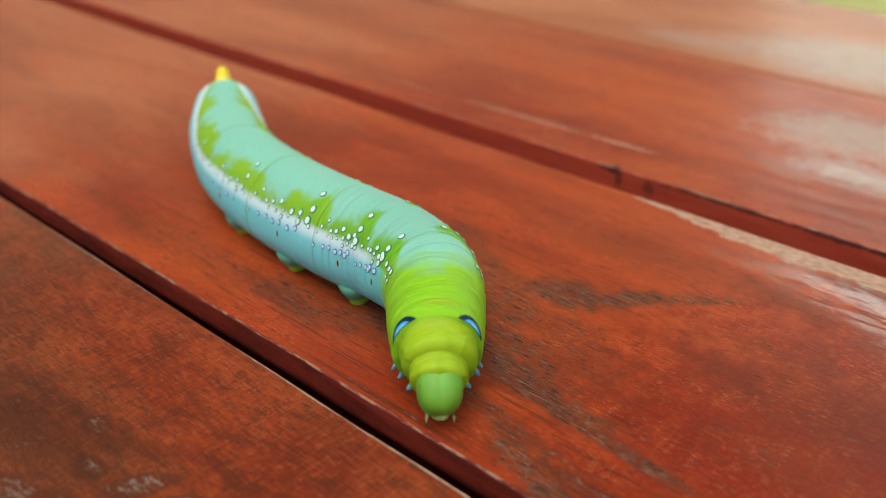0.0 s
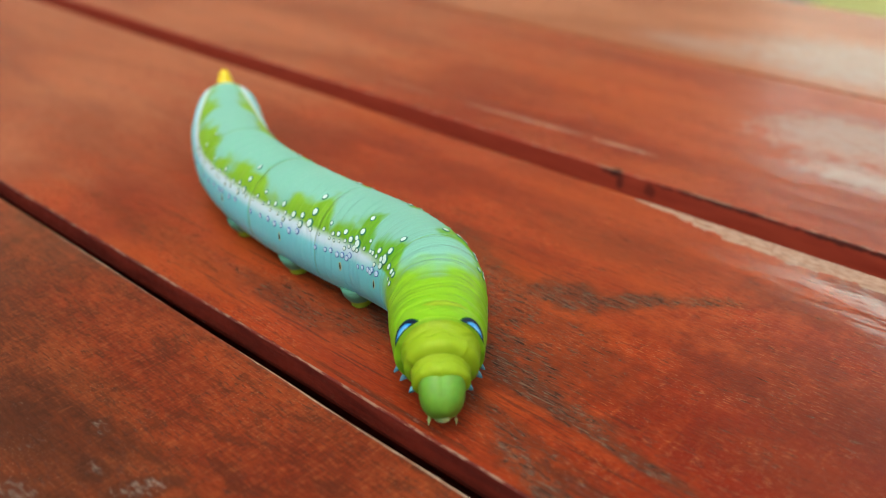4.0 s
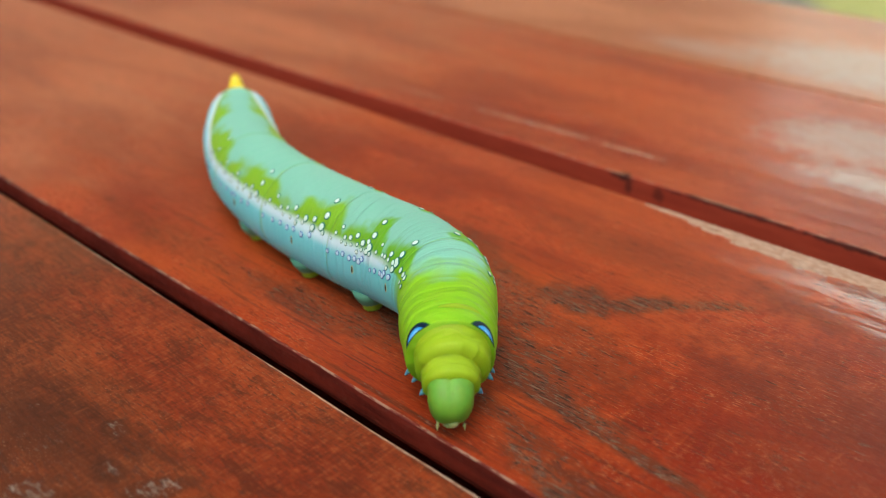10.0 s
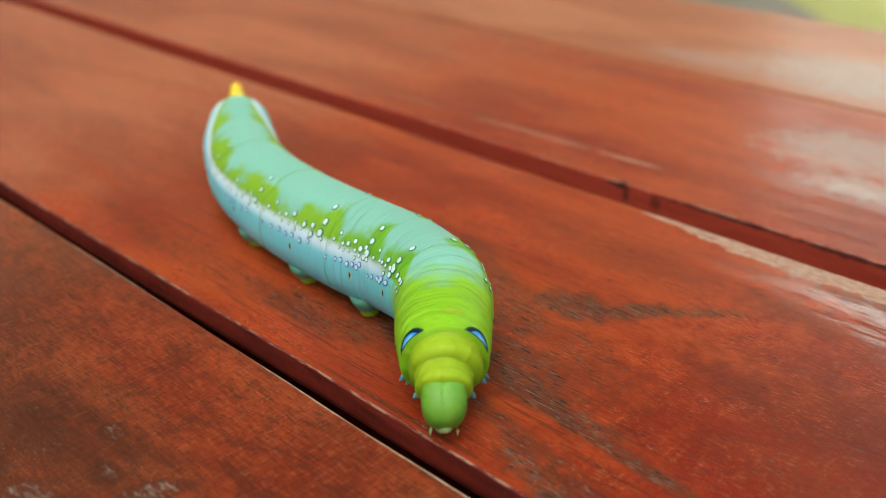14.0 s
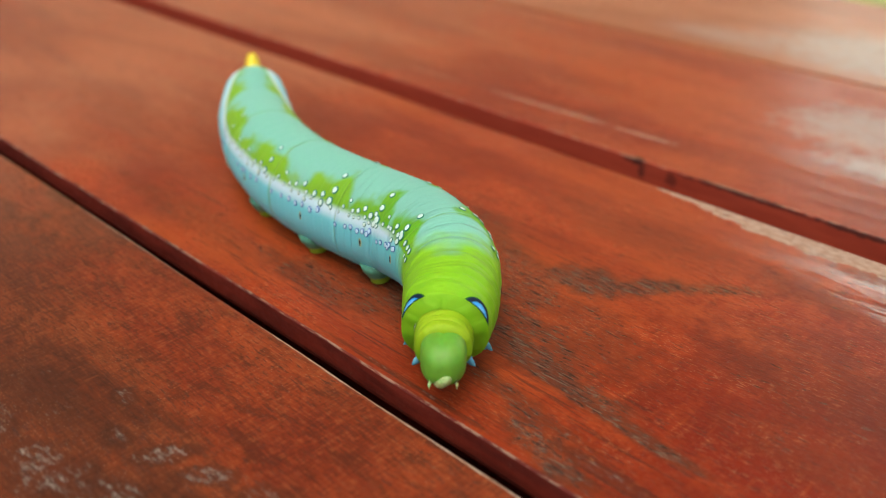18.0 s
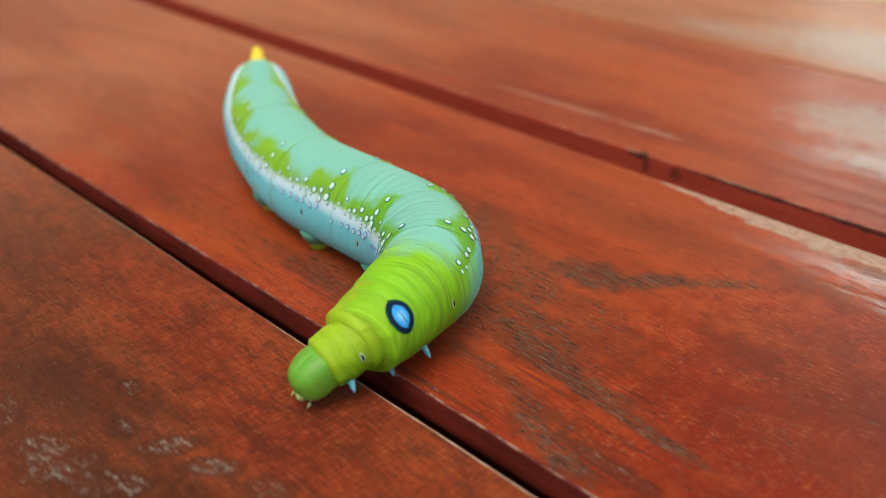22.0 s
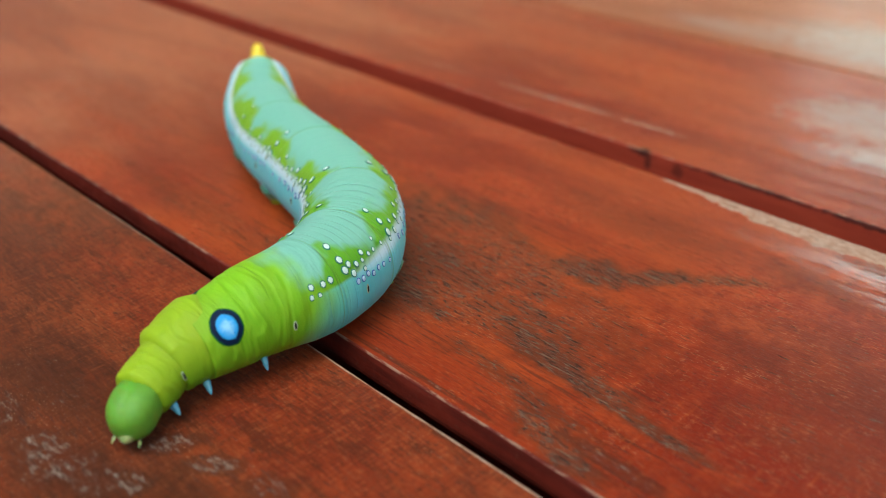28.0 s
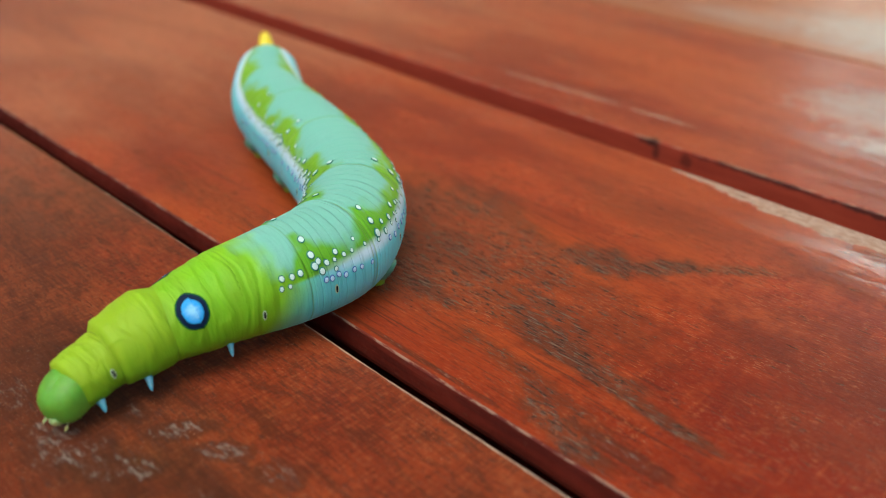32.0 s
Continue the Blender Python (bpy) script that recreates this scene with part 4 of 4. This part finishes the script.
crawl(18, 0, (-43.2, 43.8, 5.1), (-45.5, 46.1, 4.9), (-47.5, 48.3, 4.7), (-47.8, 48.8, 5.3), (-49.2, 50.6, 5.4), (-56.0, 56.8, 5.6), (-61.3, 58.3, 5.6), (-68.2, 58.1, 5.5), (-79.2, 58.3, 5.4), (-91.2, 61.3, 5.3))
crawl(18.5, 0, (-42.6, 46.6, 6.0), (-45.2, 47.8, 5.1), (-46.6, 48.6, 4.8), (-49.0, 50.7, 5.3), (-50.8, 52.1, 5.4), (-56.2, 57.1, 5.6), (-61.4, 58.5, 5.6), (-68.2, 58.2, 5.5), (-79.3, 58.4, 5.4), (-91.2, 61.3, 5.3))
crawl(19, 0, (-41.4, 48.7, 7.7), (-44.0, 48.3, 6.4), (-46.1, 48.7, 5.2), (-49.5, 51.2, 5.4), (-51.3, 52.6, 5.5), (-56.2, 56.9, 5.6), (-61.3, 58.3, 5.6), (-68.2, 58.1, 5.5), (-79.3, 58.3, 5.4), (-91.2, 61.3, 5.3))
crawl(19.5, 0, (-42.1, 46.5, 6.0), (-45.0, 47.9, 5.1), (-46.5, 48.8, 4.8), (-49.1, 50.9, 5.3), (-50.9, 52.3, 5.4), (-56.3, 56.7, 5.6), (-61.4, 58.1, 5.6), (-68.1, 57.9, 5.5), (-79.1, 58.1, 5.4), (-91.2, 61.3, 5.3))
crawl(20, 0, (-43.7, 44.9, 2.6), (-45.0, 46.2, 3.9), (-46.0, 47.3, 4.7), (-47.2, 48.3, 5.3), (-48.9, 49.8, 5.4), (-55.5, 55.7, 5.6), (-60.9, 57.6, 5.5), (-67.9, 57.6, 5.5), (-78.9, 57.8, 5.4), (-91.2, 61.3, 5.3))
crawl(20.5, 2, (-44.6, 40.2, 2.6), (-45.7, 41.6, 3.7), (-46.8, 43.7, 4.4), (-48.3, 46.3, 5.3), (-49.6, 48.6, 5.4), (-55.2, 54.9, 5.6), (-60.7, 57.2, 5.6), (-67.9, 57.4, 5.5), (-78.7, 57.7, 5.4), (-91.2, 61.3, 5.3))
crawl(21, 4, (-48.1, 37.0, 2.6), (-48.8, 39.5, 3.7), (-48.5, 42.3, 4.5), (-48.9, 45.3, 5.2), (-50.5, 47.7, 5.5), (-55.1, 54.0, 5.5), (-60.4, 56.7, 5.6), (-67.9, 57.2, 5.5), (-78.6, 57.6, 5.4), (-91.2, 61.3, 5.3))
crawl(21.5, 6, (-53.6, 36.0, 2.6), (-52.7, 38.3, 3.6), (-51.7, 40.3, 4.5), (-51.2, 42.2, 5.1), (-52.1, 45.9, 5.4), (-54.8, 52.9, 5.5), (-60.0, 56.5, 5.6), (-68.1, 57.2, 5.5), (-78.7, 57.5, 5.4), (-91.2, 61.3, 5.3))
crawl(22, 7, (-52.1, 34.8, 2.6), (-52.0, 37.7, 3.6), (-51.8, 40.3, 4.5), (-50.8, 41.8, 5.0), (-52.0, 46.1, 5.4), (-54.7, 52.9, 5.5), (-59.9, 56.5, 5.6), (-68.3, 57.3, 5.5), (-78.8, 57.6, 5.4), (-91.2, 61.3, 5.3))
crawl(22.5, 8, (-50.1, 33.8, 2.6), (-51.4, 36.3, 3.6), (-52.0, 39.2, 4.4), (-51.4, 40.7, 4.9), (-52.9, 45.5, 5.4), (-55.3, 52.4, 5.5), (-60.2, 56.4, 5.6), (-68.5, 57.4, 5.5), (-78.9, 57.6, 5.4), (-91.2, 61.3, 5.3))
crawl(23, 9, (-54.6, 32.4, 2.6), (-53.9, 35.0, 3.6), (-53.8, 38.5, 4.4), (-53.2, 40.5, 4.9), (-54.3, 46.0, 5.4), (-56.1, 52.2, 5.5), (-60.4, 56.3, 5.6), (-68.6, 57.6, 5.5), (-79.1, 57.7, 5.4), (-91.2, 61.3, 5.3))
crawl(23.5, 10, (-59.3, 31.1, 2.6), (-59.0, 33.9, 3.5), (-57.2, 37.0, 4.4), (-56.0, 39.6, 5.0), (-56.5, 45.2, 5.3), (-57.1, 51.6, 5.5), (-60.8, 56.2, 5.6), (-68.9, 57.9, 5.5), (-79.4, 57.9, 5.4), (-91.2, 61.3, 5.3))
crawl(24, 11, (-57.0, 29.9, 2.6), (-57.4, 32.9, 3.5), (-56.7, 36.2, 4.4), (-56.1, 38.7, 5.1), (-56.6, 44.4, 5.3), (-57.8, 50.7, 5.5), (-61.4, 55.8, 5.6), (-69.2, 58.1, 5.5), (-79.8, 58.1, 5.4), (-91.2, 61.3, 5.3))
crawl(24.5, 11, (-53.5, 29.3, 2.6), (-55.2, 31.9, 3.5), (-56.0, 35.5, 4.3), (-56.1, 38.2, 4.8), (-56.8, 43.8, 5.3), (-58.5, 49.8, 5.4), (-62.0, 55.3, 5.6), (-69.5, 58.4, 5.5), (-80.2, 58.3, 5.4), (-91.2, 61.3, 5.3))
crawl(25, 11, (-58.3, 27.0, 2.6), (-58.7, 29.9, 3.5), (-59.1, 33.5, 4.3), (-58.6, 36.5, 4.8), (-58.7, 42.2, 5.3), (-59.3, 48.8, 5.4), (-62.2, 54.6, 5.6), (-69.7, 58.3, 5.5), (-80.5, 58.5, 5.4), (-91.2, 61.3, 5.3))
crawl(25.5, 9, (-61.4, 25.4, 2.6), (-61.2, 27.8, 3.5), (-60.2, 30.9, 4.3), (-59.6, 35.2, 4.9), (-59.6, 40.9, 5.3), (-59.8, 47.7, 5.4), (-62.3, 53.8, 5.6), (-69.9, 58.0, 5.5), (-80.7, 58.6, 5.4), (-91.2, 61.3, 5.3))
crawl(27.5, 2, (-61.3, 22.4, 2.6), (-61.9, 25.1, 3.3), (-62.1, 28.4, 4.1), (-60.9, 31.3, 4.6), (-60.5, 36.9, 5.3), (-60.3, 43.3, 5.4), (-62.1, 48.9, 5.6), (-68.8, 55.3, 5.5), (-80.4, 59.0, 5.4), (-90.8, 61.7, 5.3))
crawl(28, 1, (-57.1, 21.9, 2.6), (-59.2, 24.7, 3.3), (-60.7, 27.7, 4.1), (-60.4, 30.4, 4.6), (-60.4, 36.1, 5.3), (-60.3, 42.5, 5.4), (-62.0, 47.9, 5.6), (-68.5, 54.7, 5.5), (-80.4, 59.1, 5.4), (-90.8, 61.7, 5.3))
crawl(28.5, -1, (-54.8, 20.4, 2.6), (-57.1, 22.7, 3.3), (-59.1, 26.4, 4.1), (-59.5, 29.6, 4.6), (-60.1, 35.2, 5.3), (-60.3, 41.7, 5.4), (-61.9, 47.3, 5.6), (-68.2, 54.2, 5.5), (-80.4, 59.1, 5.4), (-90.8, 61.7, 5.3))
crawl(29, -2, (-59.1, 19.6, 2.6), (-59.7, 22.0, 3.3), (-60.5, 25.5, 4.1), (-60.3, 28.9, 4.7), (-60.3, 34.6, 5.3), (-60.2, 41.2, 5.4), (-61.6, 46.9, 5.6), (-67.9, 53.9, 5.5), (-80.2, 59.3, 5.4), (-90.6, 61.9, 5.3))
crawl(29.5, -2, (-64.3, 21.2, 2.6), (-64.3, 23.5, 3.3), (-62.6, 26.2, 4.1), (-61.3, 29.5, 4.7), (-60.9, 35.2, 5.3), (-60.3, 41.2, 5.4), (-61.6, 46.6, 5.6), (-67.6, 53.6, 5.5), (-80.1, 59.2, 5.4), (-90.6, 61.9, 5.3))
crawl(30, -3, (-68.1, 22.3, 2.6), (-66.8, 23.9, 3.3), (-64.1, 26.4, 4.1), (-62.1, 29.1, 4.7), (-61.1, 34.7, 5.3), (-60.6, 40.8, 5.4), (-61.7, 46.3, 5.6), (-67.5, 53.3, 5.5), (-80.1, 59.1, 5.4), (-90.6, 61.9, 5.3))
crawl(30.5, -3, (-69.7, 23.6, 2.6), (-67.8, 25.1, 3.3), (-64.7, 26.7, 4.1), (-62.3, 28.7, 4.6), (-61.4, 34.3, 5.3), (-61.0, 40.7, 5.4), (-61.9, 46.2, 5.6), (-67.5, 53.2, 5.5), (-80.0, 59.3, 5.4), (-90.4, 62.1, 5.3))
crawl(31, -3, (-70.2, 21.8, 2.6), (-68.7, 23.5, 3.3), (-66.1, 25.9, 4.1), (-64.3, 28.9, 4.6), (-63.0, 34.4, 5.3), (-61.8, 40.6, 5.4), (-62.2, 46.0, 5.6), (-67.3, 52.9, 5.5), (-80.0, 59.1, 5.4), (-90.4, 62.1, 5.3))
crawl(31.5, -4, (-67.8, 19.8, 2.6), (-66.6, 21.7, 3.3), (-65.7, 25.1, 4.1), (-64.2, 28.8, 4.7), (-63.2, 34.4, 5.3), (-62.3, 40.7, 5.4), (-62.4, 46.2, 5.6), (-67.4, 53.1, 5.5), (-79.9, 59.3, 5.4), (-90.2, 62.3, 5.3))
crawl(32, -4, (-62.0, 17.5, 2.6), (-63.2, 19.8, 3.3), (-63.9, 23.5, 4.1), (-63.6, 28.4, 4.7), (-63.1, 34.0, 5.3), (-62.5, 40.4, 5.4), (-62.7, 46.1, 5.6), (-67.4, 52.8, 5.5), (-79.9, 59.1, 5.4), (-90.2, 62.3, 5.3))
motions()
